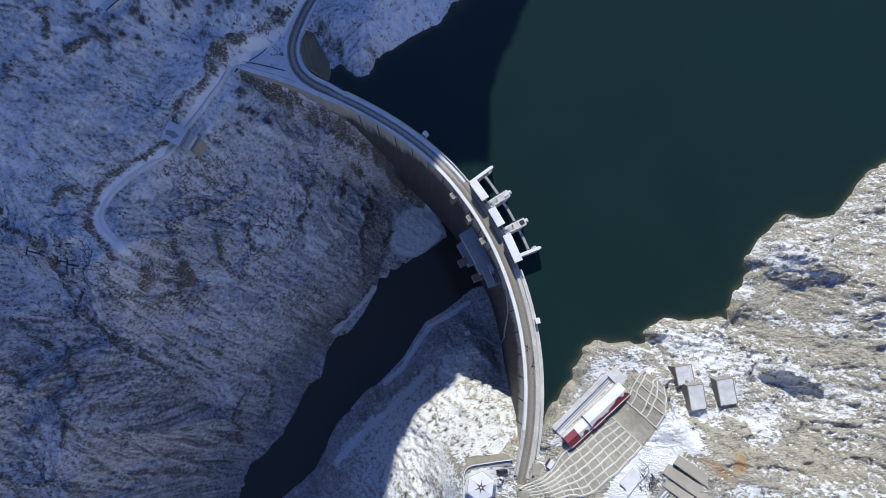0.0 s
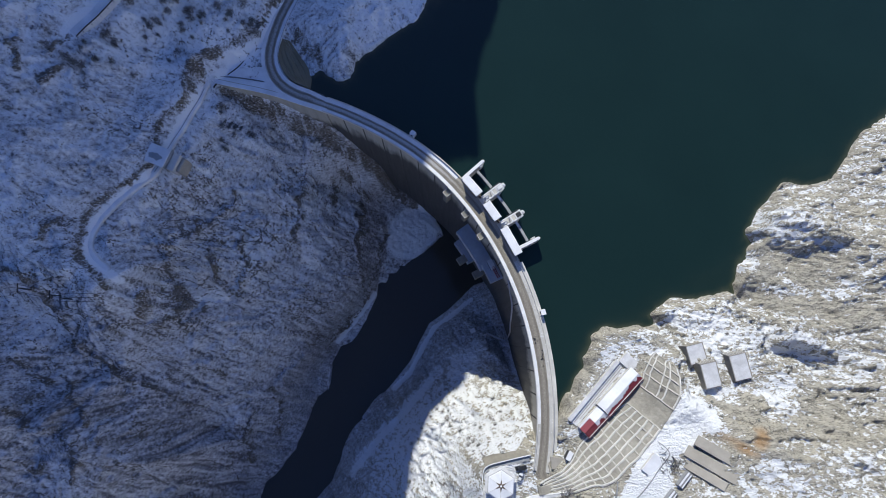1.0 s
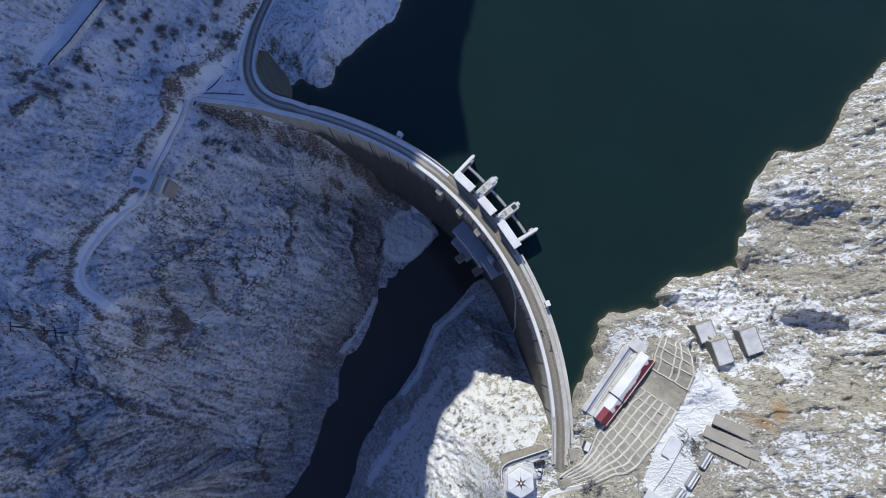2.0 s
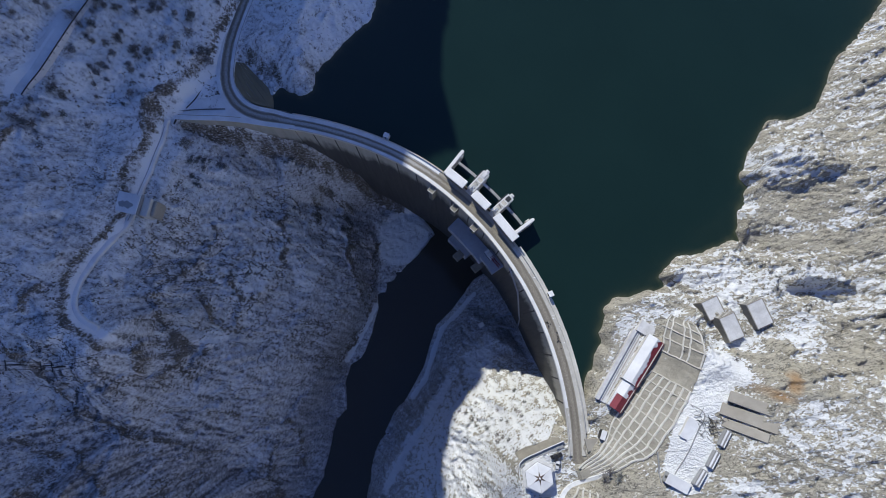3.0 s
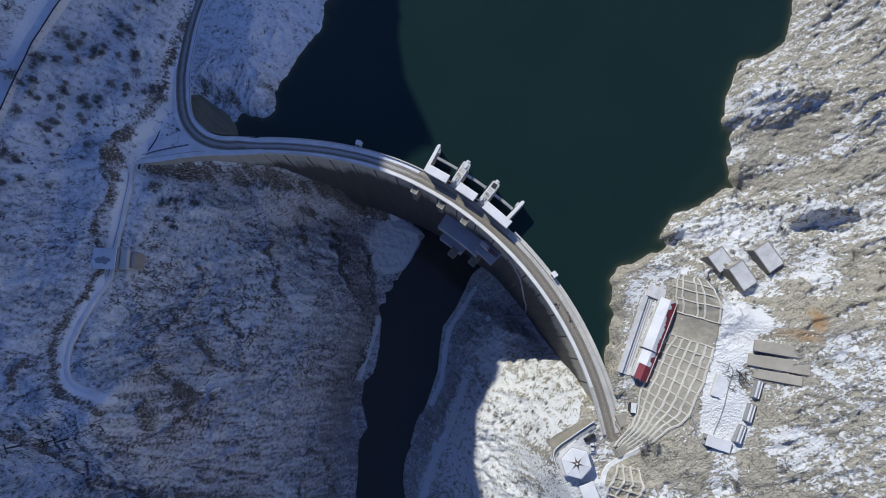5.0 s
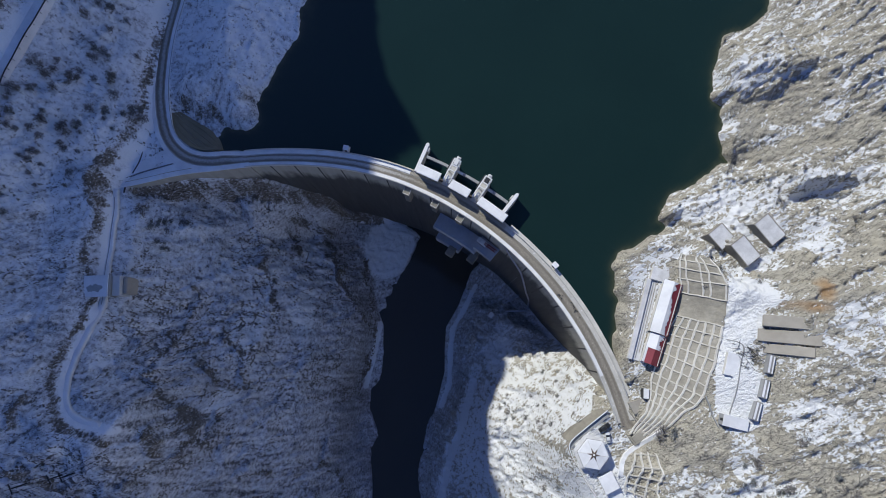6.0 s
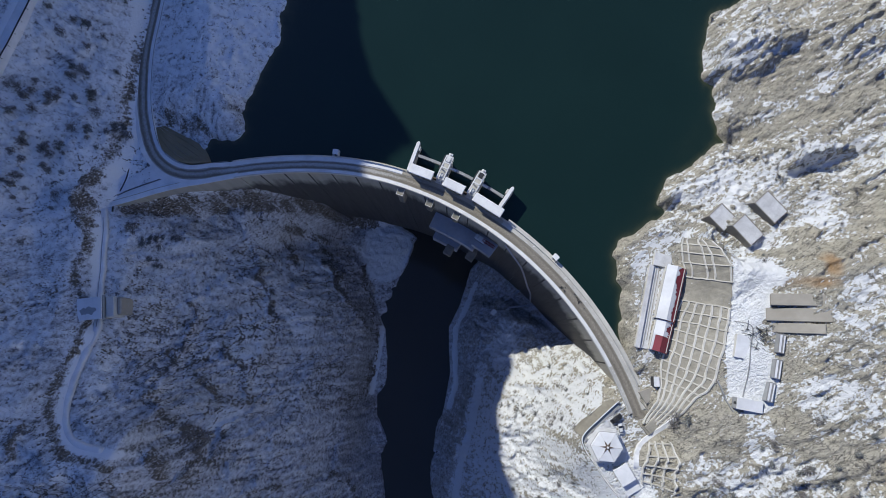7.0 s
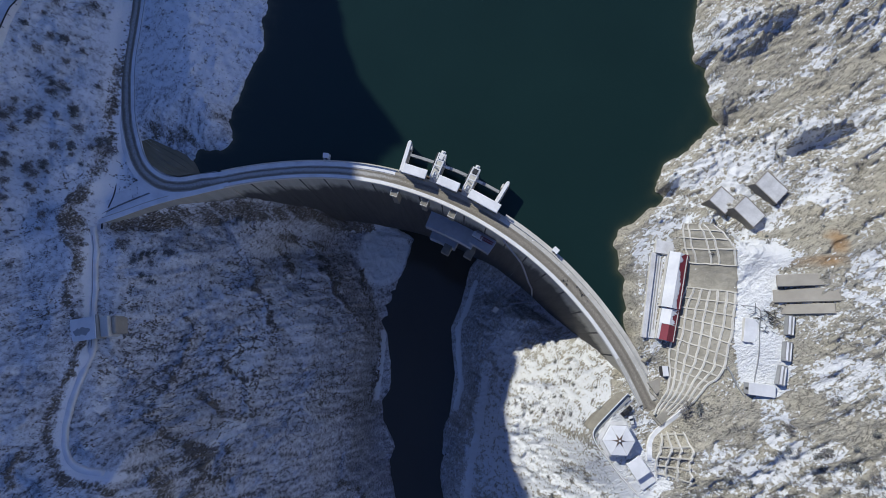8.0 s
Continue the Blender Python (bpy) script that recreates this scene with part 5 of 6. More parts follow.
def banked(line, half, flare, thick, drop, seed):
    """Snow lying along a line, with an uneven edge that slopes off to both sides."""
    rows = []
    for k, (a, b) in enumerate(zip(beside(line, 1.0), beside(line, -1.0))):
        mid, out = (a + b) / 2, (a - b) / 2
        e, f = [half * (1 + 0.28 * float(value_noise(np.array(k * 0.55), np.array(seed + 9.0 * j), 24))) for j in (0, 1)]
        rows.append([mid + out * e + Vector((0, 0, thick)), mid - out * f + Vector((0, 0, thick)), mid - out * (f + flare) - Vector((0, 0, drop)), mid + out * (e + flare) - Vector((0, 0, drop))])
    return sweep(rows)


# the path along the slope and the tunnel portal
PATH = smooth_line(LINES["path"], 60)
for p in PATH:
    p.z = land.at(p.x, p.y)
for _ in range(4):
    for a, p, c in zip(PATH[:-2], PATH[1:-1], PATH[2:]):
        p.z = (a.z + p.z + c.z) / 3
trail = tagged(part("path", banked(PATH[:-3], 1.3, 1.3, 0.10, 0.7, 3), SNOW, smooth=True), "narrow mountain track under trodden snow", "path", kind="structure")
part("rut", ribbon([p + Vector((0, 0, 0.12)) for p in beside(PATH[2:26], 0.5)], 0.16, 0.03), SLATE, trail)
part("rut", ribbon([p + Vector((0, 0, 0.12)) for p in beside(PATH[2:26], -0.9)], 0.12, 0.03), SLATE, trail)


def tunnel_portal():
    p = tagged(new("tunnel_portal"), "concrete tunnel portal with a flat snowy roof", "portal")
    p.matrix_world = pose(-127.2, 101.3, land.at(-127, 101), 0, 0, -27)
    part("wall", boxed((-5.2, -4.6, -4.6, 4.6, -2, 4.4), (4.2, 5.0, -4.6, 4.6, -3, 4.4)), TAN, p)
    part("lintel", boxed((-4.6, 4.2, 3.8, 4.6, 3.0, 4.4), (-4.6, 4.2, -4.6, -3.8, 3.0, 4.4)), TAN, p)
    part("roof", boxed((-5.4, 5.2, -4.8, 4.8, 4.4, 4.9), bevel=0.08), SNOW, p, "snow-covered flat roof")
    bm = prism([(2.8 + (2.2 + 0.5 * math.sin(3 * a + 1)) * math.cos(a) - 2.4, -0.9 + (1.7 + 0.4 * math.sin(4 * a)) * math.sin(a)) for a in np.linspace(0, 2 * math.pi, 22)[:-1]], 4.86, 4.93)
    part("bare_patch", bm, SLATE, p, "dark patch where the snow has melted")
    bm = prism([(-2.4 + (1.7 + 0.3 * math.sin(3 * a)) * math.cos(a), -1.0 + (1.5 + 0.3 * math.sin(5 * a)) * math.sin(a)) for a in np.linspace(0, 2 * math.pi, 22)[:-1]], 4.865, 4.935)
    part("bare_patch", bm, SLATE, p)
    part("buttress", boxed((5.6, 9.2, -4.4, 4.6, -6, 2.6), bevel=0.3), PALE, p, "tan concrete block beside the roof")
    part("gutter", boxed((5.1, 5.5, -4.8, 5.4, 2.4, 4.3)), SLATE, p)
    part("buttress", boxed((9.2, 11.2, -3.6, 4.2, -9, 0.6), bevel=0.5), TAN, p)


tunnel_portal()

# the upper road, with its rail
UPPER = smooth_line([(-156, 156, 33), (-143.3, 170.4, 33), (-133.6, 181.4, 33), (-122.8, 192.7, 33), (-111.5, 203, 33), (-93, 217.5, 33.5), (-74.2, 231, 34), (-58, 243, 34)], 56)
for p in UPPER:
    p.z = land.at(p.x, p.y) + 0.1
upper = tagged(part("road", ribbon(UPPER, 4.2, 0.1, 4), SNOW), "higher road under untouched snow", "road", kind="structure")
upper_rail = tagged(new("guard_rail"), "dark guard rail along the higher road", "guard rail", kind="structure")
edge = beside(UPPER, -4.3)
part("beam", ribbon([p + Vector((0, 0, 0.4)) for p in edge], 0.14, 0.45), DARK, upper_rail)
for p in edge[::2]:
    part("post", boxed((p.x - 0.1, p.x + 0.1, p.y - 0.1, p.y + 0.1, p.z - 1, p.z + 0.85)), DARK, upper_rail)


def power_pole(x, y, tall):
    g = tagged(new("power_pole"), "thin dark power pole on the rocky slope", "pole", "power poles below the path")
    g.matrix_world = pose(x, y, land.at(x, y) - 0.5)
    bm = bmesh.new()
    bmesh.ops.create_cone(bm, cap_ends=True, segments=8, radius1=0.35, radius2=0.22, depth=tall, matrix=pose(0, 0, tall / 2))
    part("mast", bm, DARK, g)
    part("crossarm", boxed((-0.15, 0.15, -2.2, 2.2, tall - 0.5, tall - 0.2)), DARK, g)
    return land.at(x, y) - 0.5 + tall


tops = [(x, y, power_pole(x, y, 9)) for x, y in ((-182.5, 39.5), (-174.5, 36.5), (-166.5, 34.0))]
for off in (-1.8, 0.0, 1.8):
    bm = bmesh.new()
    run = [(x - 0.3 * off, y + off, z - 0.1) for x, y, z in tops] + [(-152, 33 + off, land.at(-152, 33) + 8)]
    for a, b in zip(run[:-1], run[1:]):
        bar(bm, a, b, 0.14)
    tagged(part("power_line", bm, DARK), "dark sagging power line between the poles", "cable", "cables on the poles")

THIN_SNOW = simple("thin_crusted_snow", (0.50, 0.50, 0.505), (0.82, 0.83, 0.85), 1.6, 0.9, bumps=0.5, dist=0.1)
SHOTCRETE = simple("sprayed_concrete", (0.19, 0.18, 0.15), (0.47, 0.45, 0.395), 0.5, 0.92, bumps=1.0, dist=0.6, snow=0.36)
# ---- east bank: long building, anchored slope, terrace, intake shafts, pavilion ----
def ragged_sheet(x0, x1, y0, y1, z_of, thick, seed, n=46, amp=0.5):
    """A snow blanket over a roof slope whose low edge (y0) is torn."""
    rs = np.random.RandomState(seed)
    tear = np.cumsum(rs.normal(0, 0.35, n))
    tear = np.abs(tear - np.linspace(tear[0], tear[-1], n)) * amp
    tear = (np.roll(tear, 1) + 2 * tear + np.roll(tear, -1)) / 4 + 0.10 * np.abs(rs.normal(0, 1, n)) * amp
    rows = []
    for k, x in enumerate(np.linspace(x0, x1, n)):
        row_top, row_low = [], []
        for j in range(5):
            y = (y0 + min(tear[k], (y1 - y0) * 0.8)) + (y1 - y0 - min(tear[k], (y1 - y0) * 0.8)) * j / 4
            row_top.append((x, y, z_of(y) + thick * (0.4 if j == 0 else 1)))
            row_low.append((x, y, z_of(y) + 0.01))
        rows.append(row_top + row_low[::-1])
    return sweep(rows)


def long_house(x, y, z, length, deep, turn, tall, seed):
    """A long house with a red sheet roof: snow lies on it but for the lower part of the eastern slope."""
    h = tagged(new("long_house"), "long low house, snow sliding off its red metal roof", "building", "houses on the platform")
    h.matrix_world = pose(x, y, z, 0, 0, turn)
    ridge, rise = 0.52 * deep, 1.3
    part("wall", prism([(0.3, -deep + 0.5), (length - 0.3, -deep + 0.5), (length - 0.3, -0.4), (0.3, -0.4)], -1.5, tall), PALE, h)
    for k in np.arange(2.0, length - 1.5, 3.0):
        part("window", boxed((k, k + 1.3, -deep + 0.44, -deep + 0.52, 1.0, 2.3)), GLASSY, h)
    ry = -deep + ridge
    top = tall + rise
    west = lambda yy: tall + 0.1 + (top - tall) * (0 - yy) / (0 - ry)
    east = lambda yy: tall - 0.4 + (top - tall + 0.5) * (yy + deep) / (ry + deep)
    bm = sweep([[(xx, 0, tall + 0.1), (xx, ry, top + 0.1), (xx, -deep, tall - 0.4), (xx, -deep, tall - 0.65), (xx, ry, top - 0.2), (xx, 0, tall - 0.15)] for xx in (0, length)])
    roof = part("roof", bm, RED, h, "red sheet-metal roof")
    for xx in np.arange(0.6, length, 0.9):
        part("seam", sweep([[(xx, yy, east(yy) + 0.005), (xx + 0.07, yy, east(yy) + 0.005), (xx + 0.07, yy, east(yy) + 0.06), (xx, yy, east(yy) + 0.06)] for yy in (-deep, ry)]), RED, roof)
    bm = sweep([[(xx, 0.1, west(0.1) + 0.28), (xx, ry, top + 0.34), (xx, ry, top + 0.11), (xx, 0.1, west(0.1))] for xx in ((0 if seed == 3 else 0.5 * length), length)])
    part("snow_cover", bm, SNOW, h, "thick snow on the roof")
    if seed != 3:
        part("snow_cover", boxed((0.1, 0.5 * length, -0.9, 0.1, tall + 0.12, tall + 0.5), bevel=0.1), SNOW, h, "strip of snow along the eaves")
    part("snow_cover", ragged_sheet(0.02 if seed == 3 else length * 0.5, length - 0.02, ry - (ridge * 0.62 if seed == 3 else ridge * 0.8), ry, east, 0.2, seed, 64, 1.3), SNOW, h, "torn edge of the sliding snow")
    part("fascia", boxed((0, length, 0.0, 0.12, tall - 0.3, tall + 0.15)), SLATE, h)
    return h


pz = 2.6
long_house(73.8, -36.4, pz, 24.0, 8.3, 40.5, 5.2, 3)
long_house(63.8, -45.8, pz - 0.4, 13.6, 7.6, 39.5, 4.6, 5)

# covered walk in front of the houses
walkway = tagged(new("covered_walk"), "long narrow roofed walk under snow beside the houses", "walkway")
walkway.matrix_world = pose(60.0, -42.2, pz - 1.2, 0, 0, 43)
part("roof", boxed((0, 37, -2.0, 0, 2.2, 2.5), bevel=0.06), THIN_SNOW, walkway, "patchy snow on the narrow roof")
part("wall", boxed((0.2, 36.8, -0.3, -0.05, -3, 2.2)), PALE, walkway)
for x in np.arange(1, 37, 4.0):
    part("post", boxed((x - 0.1, x + 0.1, -1.9, -1.7, -1, 2.2)), DARK, walkway)
part("wall", boxed((37.1, 43.0, -9.0, -1.2, -2, 2.8), bevel=0.1), PALE, walkway)
part("snow_cover", boxed((37.2, 42.9, -8.9, -1.3, 2.8, 2.95), bevel=0.05), THIN_SNOW, walkway, "thin snow on the end block")
part("paving", boxed((0.3, 36.8, -5.6, -2.1, -1.6, 1.6), bevel=0.1), THIN_SNOW, walkway, "snowy lane between walk and houses")
part("parapet", boxed((14, 36.9, 0.4, 0.7, -2, 0.6)), SLATE, walkway)
part("kerb", boxed((1.0, 36.4, -3.5, -3.2, 1.5, 1.85)), SLATE, walkway)
part("kerb", boxed((4.0, 36.4, -4.6, -4.4, 1.5, 1.8)), TAN, walkway)

# the last stretch of road, from the crest into the tunnel
END = smooth_line([polar(163.3, A0 - 0.4, 0.01), (46.0, -69.5, 0.01), (46.2, -75.5, 0.01)], 14)
tagged(road_strip("road", END, 2.6, 1.2, [0.05] * len(END)), "wet tan asphalt running into the tunnel mouth", "road", kind="structure")
# the little block beside the tunnel mouth, and the mouth
kiosk = tagged(new("kiosk"), "small block with a snowy top beside the tunnel mouth", "kiosk")
kiosk.matrix_world = pose(58.4, -58.6, land.at(58.4, -58.6) - 0.4, 0, 0, 56)
part("wall", boxed((-2.0, 2.0, -1.1, 1.1, -1, 3.6), bevel=0.05), DARK, kiosk)
part("roof", boxed((-2.1, 2.1, -1.2, 1.2, 3.6, 3.85), bevel=0.06), SNOW, kiosk)
mouth = tagged(new("tunnel_mouth"), "tan concrete mouth of the road tunnel", "portal")
mouth.matrix_world = pose(46.2, -70.6, -0.2, 0, 0, 6)
part("wall", boxed((-3.8, -2.9, -4.5, 0.2, -1, 2.6), bevel=0.2), SHOTCRETE, mouth)
part("wall", boxed((3.2, 5.0, -4.5, 0.2, -1, 2.8), bevel=0.2), SHOTCRETE, mouth)
part("lintel", boxed((-2.9, 3.2, -4.5, -0.6, 2.2, 3.0), bevel=0.15), SHOTCRETE, mouth)
part("wing", boxed((3.4, 4.0, 0.4, 8.0, -1, 1.4), bevel=0.1), TAN, mouth)

abutment = tagged(new("abutment"), "tan concrete abutment block between road and kiosk", "abutment", kind="structure")
part("block", prism([(50.4, -58.9), (58.0, -60.6), (57.6, -64.2), (50.0, -64.4)], -3, 2.2), TAN, abutment)
# the slope with its lattice of anchored concrete beams
BASE = smooth_line([(41.6, -70.9, 0), (50.7, -67, 0), (59.3, -60.1, 0), (64.5, -53.5, 0), (73.1, -47, 0), (80.4, -41, 0), (88, -36.5, 0), (95.5, -29.1, 0), (98.5, -23, 0), (101.6, -18.2, 0), (105.6, -14.9, 0)], 60)
HEAD = smooth_line([(49.2, -76.4, 0), (55.4, -73, 0), (63.9, -70, 0), (72.2, -68.6, 0), (80.5, -62.5, 0), (90.1, -54.6, 0), (96.8, -48, 0), (103.6, -39.8, 0), (107.5, -33.9, 0), (109.4, -28.8, 0), (110.3, -22.6, 0)], 60)
lattice_slope = tagged(new("anchored_slope"), "tan rock slope held by a lattice of concrete beams", "slope", kind="structure")


def slope_point(u, v, lift=0.0):
    f = u * 59
    i = min(int(f), 58)
    p = BASE[i].lerp(BASE[i + 1], f - i).lerp(HEAD[i].lerp(HEAD[i + 1], f - i), v)
    return Vector((p.x, p.y, land.at(p.x, p.y) + lift))


def beam_on_slope(pts, half, name, mat, seed):
    wob = [Vector((0.5 * value_noise(np.array(0.16 * k * 3 + seed * 7.3), np.array(seed * 1.7), 21), 0.5 * value_noise(np.array(0.16 * k * 3 + seed * 3.1), np.array(seed * 5.7), 22), 0)) for k in range(len(pts))]
    line = [p + w * 0.4 for p, w in zip(pts, wob)]
    for p in line:
        p.z = land.at(p.x, p.y) + 0.55
    return part(name, ribbon(line, half, 0.6, 0.8), mat, lattice_slope)


WALER = simple("grey_beam", (0.40, 0.38, 0.335), (0.60, 0.585, 0.545), 0.9, 0.9, bumps=0.2)
RIB = simple("snowy_beam", (0.54, 0.525, 0.48), (0.74, 0.73, 0.70), 0.9, 0.9, bumps=0.2)
# the sprayed concrete between the beams
skin = bmesh.new()
rows = [[skin.verts.new(slope_point(u, v, 0.42 + 0.22 * float(value_noise(np.array(u * 60), np.array(v * 9), 23)))) for v in np.linspace(0.0, 1.0, 26)] for u in np.linspace(0.04, 1.0, 150)]
for a, b in zip(rows[:-1], rows[1:]):
    for k in range(25):
        skin.faces.new((a[k], a[k + 1], b[k + 1], b[k]))
part("skin", skin, SHOTCRETE, lattice_slope, "sprayed concrete between the beams", True)
BANDS = ((0.03, 0.6), (0.70, 1.0))
for k, v in enumerate(np.linspace(0.04, 0.97, 7)):
    for j, (a, b) in enumerate(BANDS):
        if j == 0 or k % 3 != 2:
            beam_on_slope([slope_point(u, v) for u in np.linspace(a, b, 20 if j else 44)], 0.22 if j else 0.30, "rib", RIB, k + 10 * j + 1)
for k, u in enumerate((0.05, 0.095, 0.14, 0.185, 0.23, 0.275, 0.32, 0.365, 0.41, 0.455, 0.50, 0.55, 0.60, 0.70, 0.79, 0.87, 0.94)):
    beam_on_slope([slope_point(u, v) for v in np.linspace(-0.02, 1.0, 18)], 0.27, "waler", WALER, k + 40)
# the second, lower lattice below the pavilion's track
LOW_BASE = smooth_line([(41.5, -77.6, 0), (36, -81, 0), (31.5, -85, 0), (29, -89.5, 0)], 30)
LOW_HEAD = smooth_line([(47.5, -80.0, 0), (44.5, -86, 0), (39.5, -91, 0), (35.5, -95.5, 0)], 30)
for k, v in enumerate((0.0, 0.33, 0.66, 1.0)):
    beam_on_slope([a.lerp(b, v) for a, b in zip(LOW_BASE, LOW_HEAD)], 0.28, "rib", RIB, k + 70)
for k in (2, 8, 14, 20, 26):
    beam_on_slope([LOW_BASE[k].lerp(LOW_HEAD[k], v) for v in np.linspace(0, 1, 12)], 0.25, "waler", WALER, k + 80)

GREY_STEEL = simple("grey_steel_sheet", (0.20, 0.20, 0.205), (0.34, 0.34, 0.345), 1.5, 0.7)
# the terrace: sheds, containers, wall, rebar
def flat_shed(name, x, y, turn, lx, ly, tall, wall, roof, label, category, group=""):
    s = tagged(new(name), label, category, group)
    s.matrix_world = pose(x, y, land.at(x, y) - 0.2, 0, 0, turn)
    part("wall", boxed((-lx / 2, lx / 2, -ly / 2, ly / 2, -1.5, tall), bevel=0.05), wall, s)
    part("roof", boxed((-lx / 2 - 0.15, lx / 2 + 0.15, -ly / 2 - 0.15, ly / 2 + 0.15, tall, tall + 0.3), bevel=0.1), roof, s)
    part("door", boxed((-lx / 2 - 0.06, -lx / 2 + 0.02, -0.5, 0.5, 0, 2.0)), DARK, s)
    return s


flat_shed("terrace_house", 89.6, -61.4, 43.5, 9.0, 4.9, 1.0, PALE, SNOW, "low terrace house with a smooth snowy roof", "building")
shed = flat_shed("storage_shed", 76.6, -79.2, -44, 9.6, 4.2, 2.4, SLATE, SNOW, "storage shed under snow at the terrace end", "shed")
for x, y, turn in ((100.2, -67.0, 44), (92.9, -73.6, 43), (85.7, -79.2, 40)):
    c = flat_shed("container", x, y, turn, 7.2, 2.3, 2.2, SLATE, GREY_STEEL, "grey steel container with snow on top", "container", "containers on the terrace")
    part("snow_cover", boxed((-3.4, 3.4, 0.15, 0.95, 2.5, 2.62), bevel=0.04), SNOW, c, "strip of snow along the top")
    part("snow_cover", boxed((-3.5, 3.2, -1.05, -0.55, 2.5, 2.6), bevel=0.04), SNOW, c, "strip of snow along the top")
    for k in np.arange(-3.2, 3.3, 0.8):
        part("corrugation", boxed((k, k + 0.3, -1.22, 1.22, 0, 2.2)), SLATE, c)
wall_line = smooth_line([(94.4, -52.4, 0), (97.3, -57.5, 0), (90.0, -65.0, 0), (82.8, -72.2, 0), (77.5, -76.6, 0)], 30)
for p in wall_line:
    p.z = land.at(p.x, p.y)
tagged(part("low_wall", ribbon(wall_line, 0.14, 0.35, 1.0), SLATE), "low dark wall across the snowy terrace", "wall", kind="structure")
outer = smooth_line([(74.7, -67.5, 0), (73.2, -72.1, 0), (71.0, -78.3, 0)], 12)
for p in outer:
    p.z = land.at(p.x, p.y)
tagged(part("low_wall", ribbon(outer, 0.2, 0.8, 1.0), SLATE), "low wall at the terrace edge", "wall", kind="structure")
pile = tagged(new("scrap_pile"), "tangled dark steel scrap half under snow", "scrap")
rs = np.random.RandomState(12)
for k in range(70):
    bm = bmesh.new()
    x, y = 97 + rs.normal(0, 2.8), -61.5 + rs.normal(0, 2.6)
    a, l, z = rs.normal(2.2, 0.45), rs.uniform(0.6, 2.0), land.at(x, y) + rs.uniform(0.05, 0.7)
    bar(bm, (x - l * math.cos(a), y - l * math.sin(a), z), (x + l * math.cos(a), y + l * math.sin(a), z + rs.uniform(-0.3, 0.5)), rs.uniform(0.07, 0.18))
    part("steel_bar", bm, DARK, pile)

# three stepped buttresses against the rock above the terrace
stack = tagged(new("rock_buttress"), "three stepped tan concrete buttresses against the rock", "buttress", kind="structure")
for k, (x, y, z, lx, w) in enumerate(((115.0, -57.0, 36.4, 21.0, 4.6), (110.8, -61.0, 34.9, 21.5, 5.0), (106.6, -64.2, 33.4, 21.0, 3.8))):
    m = pose(x, y, z - 1.0, 0, (-25, -33, -40)[k], -37)
    part("slab", boxed((-lx / 2, lx / 2, -w / 2, w / 2, -12, 0), m=m, bevel=0.2), TAN, stack)


# intake shafts
def intake_shaft(x, y, z, turn, lx, ly, tall, tilt, racked, label):
    """A box of concrete set in the rock, with a snowy top in a rim and a rack of bars on its northern face."""
    s = tagged(new("intake_shaft"), label, "shaft", "intake shafts")
    s.matrix_world = pose(x, y, z, 0, 0, turn)
    bm = boxed((-lx / 2, lx / 2, -ly / 2, ly / 2, -tall, 0), bevel=0.06)
    for v in bm.verts:
        if v.co.z > -0.5:
            v.co.z += tilt * v.co.y
        elif v.co.y > 0 and racked:
            v.co.y += 0.18 * tall
    part("wall", bm, CONCRETE, s)
    bm = boxed((-lx / 2 + 0.35, lx / 2 - 0.35, -ly / 2 + 0.3, ly / 2 - 0.35, 0.0, 0.22), bevel=0.1)
    rim = boxed((-lx / 2, -lx / 2 + 0.3, -ly / 2, ly / 2, 0.0, 0.35), (lx / 2 - 0.3, lx / 2, -ly / 2, ly / 2, 0.0, 0.35), (-lx / 2 + 0.3, lx / 2 - 0.3, ly / 2 - 0.3, ly / 2, 0.0, 0.35), bevel=0.03)
    for mesh in (bm, rim):
        for v in mesh.verts:
            v.co.z += tilt * v.co.y
    part("snow_cover", bm, THIN_SNOW, s, "thin snow on the shaft's top")
    part("rim", rim, TAN, s)
    if racked:
        for k in np.arange(-lx / 2 + 0.3, lx / 2 - 0.2, 0.95):
            bar_mesh = bmesh.new()
            bar(bar_mesh, (k, ly / 2 + 0.12, tilt * ly / 2 - 0.1), (k, ly / 2 + 0.12 + 0.18 * (tall - 0.3), -tall), 0.34)
            part("rack_bar", bar_mesh, PALE, s)
    return s


intake_shaft(121.9, -17.0, 13.2, 9, 8.4, 9.2, 9, 0.04, False, "squat concrete intake shaft under thin snow")
intake_shaft(125.2, -26.9, 17.0, 7, 7.8, 11.6, 11, 0.05, True, "concrete intake shaft with a barred northern face")
intake_shaft(138.3, -24.3, 19.0, 8, 8.2, 12.0, 11, 0.05, True, "concrete intake shaft with a barred northern face")

# ---- the pavilion terrace at the end of the dam ----
pav = tagged(new("pavilion"), "six-sided pavilion, snowy roof with a dark star finial", "pavilion")
pav.matrix_world = pose(25.0, -68.2, 0.8, 0, 0, 21)
ring = lambda r: [(r * math.cos(radians(60 * k)), r * math.sin(radians(60 * k))) for k in range(6)]
part("wall", prism(ring(5.9), -3, 5.2), PALE, pav)
for k in range(6):
    part("window", boxed((5.02, 5.16, -2.0, 2.0, 1.2, 3.8), m=pose(0, 0, 0, 0, 0, 30 + 60 * k)), GLASSY, pav)
roof_rows = [[(x, y, z) for x, y in ring(r)] for r, z in ((6.7, 5.2), (6.75, 5.7), (6.5, 5.85), (1.0, 6.5), (0.2, 6.55))]
part("roof", sweep(roof_rows), SNOW, pav, "smooth snow on the six-sided roof")
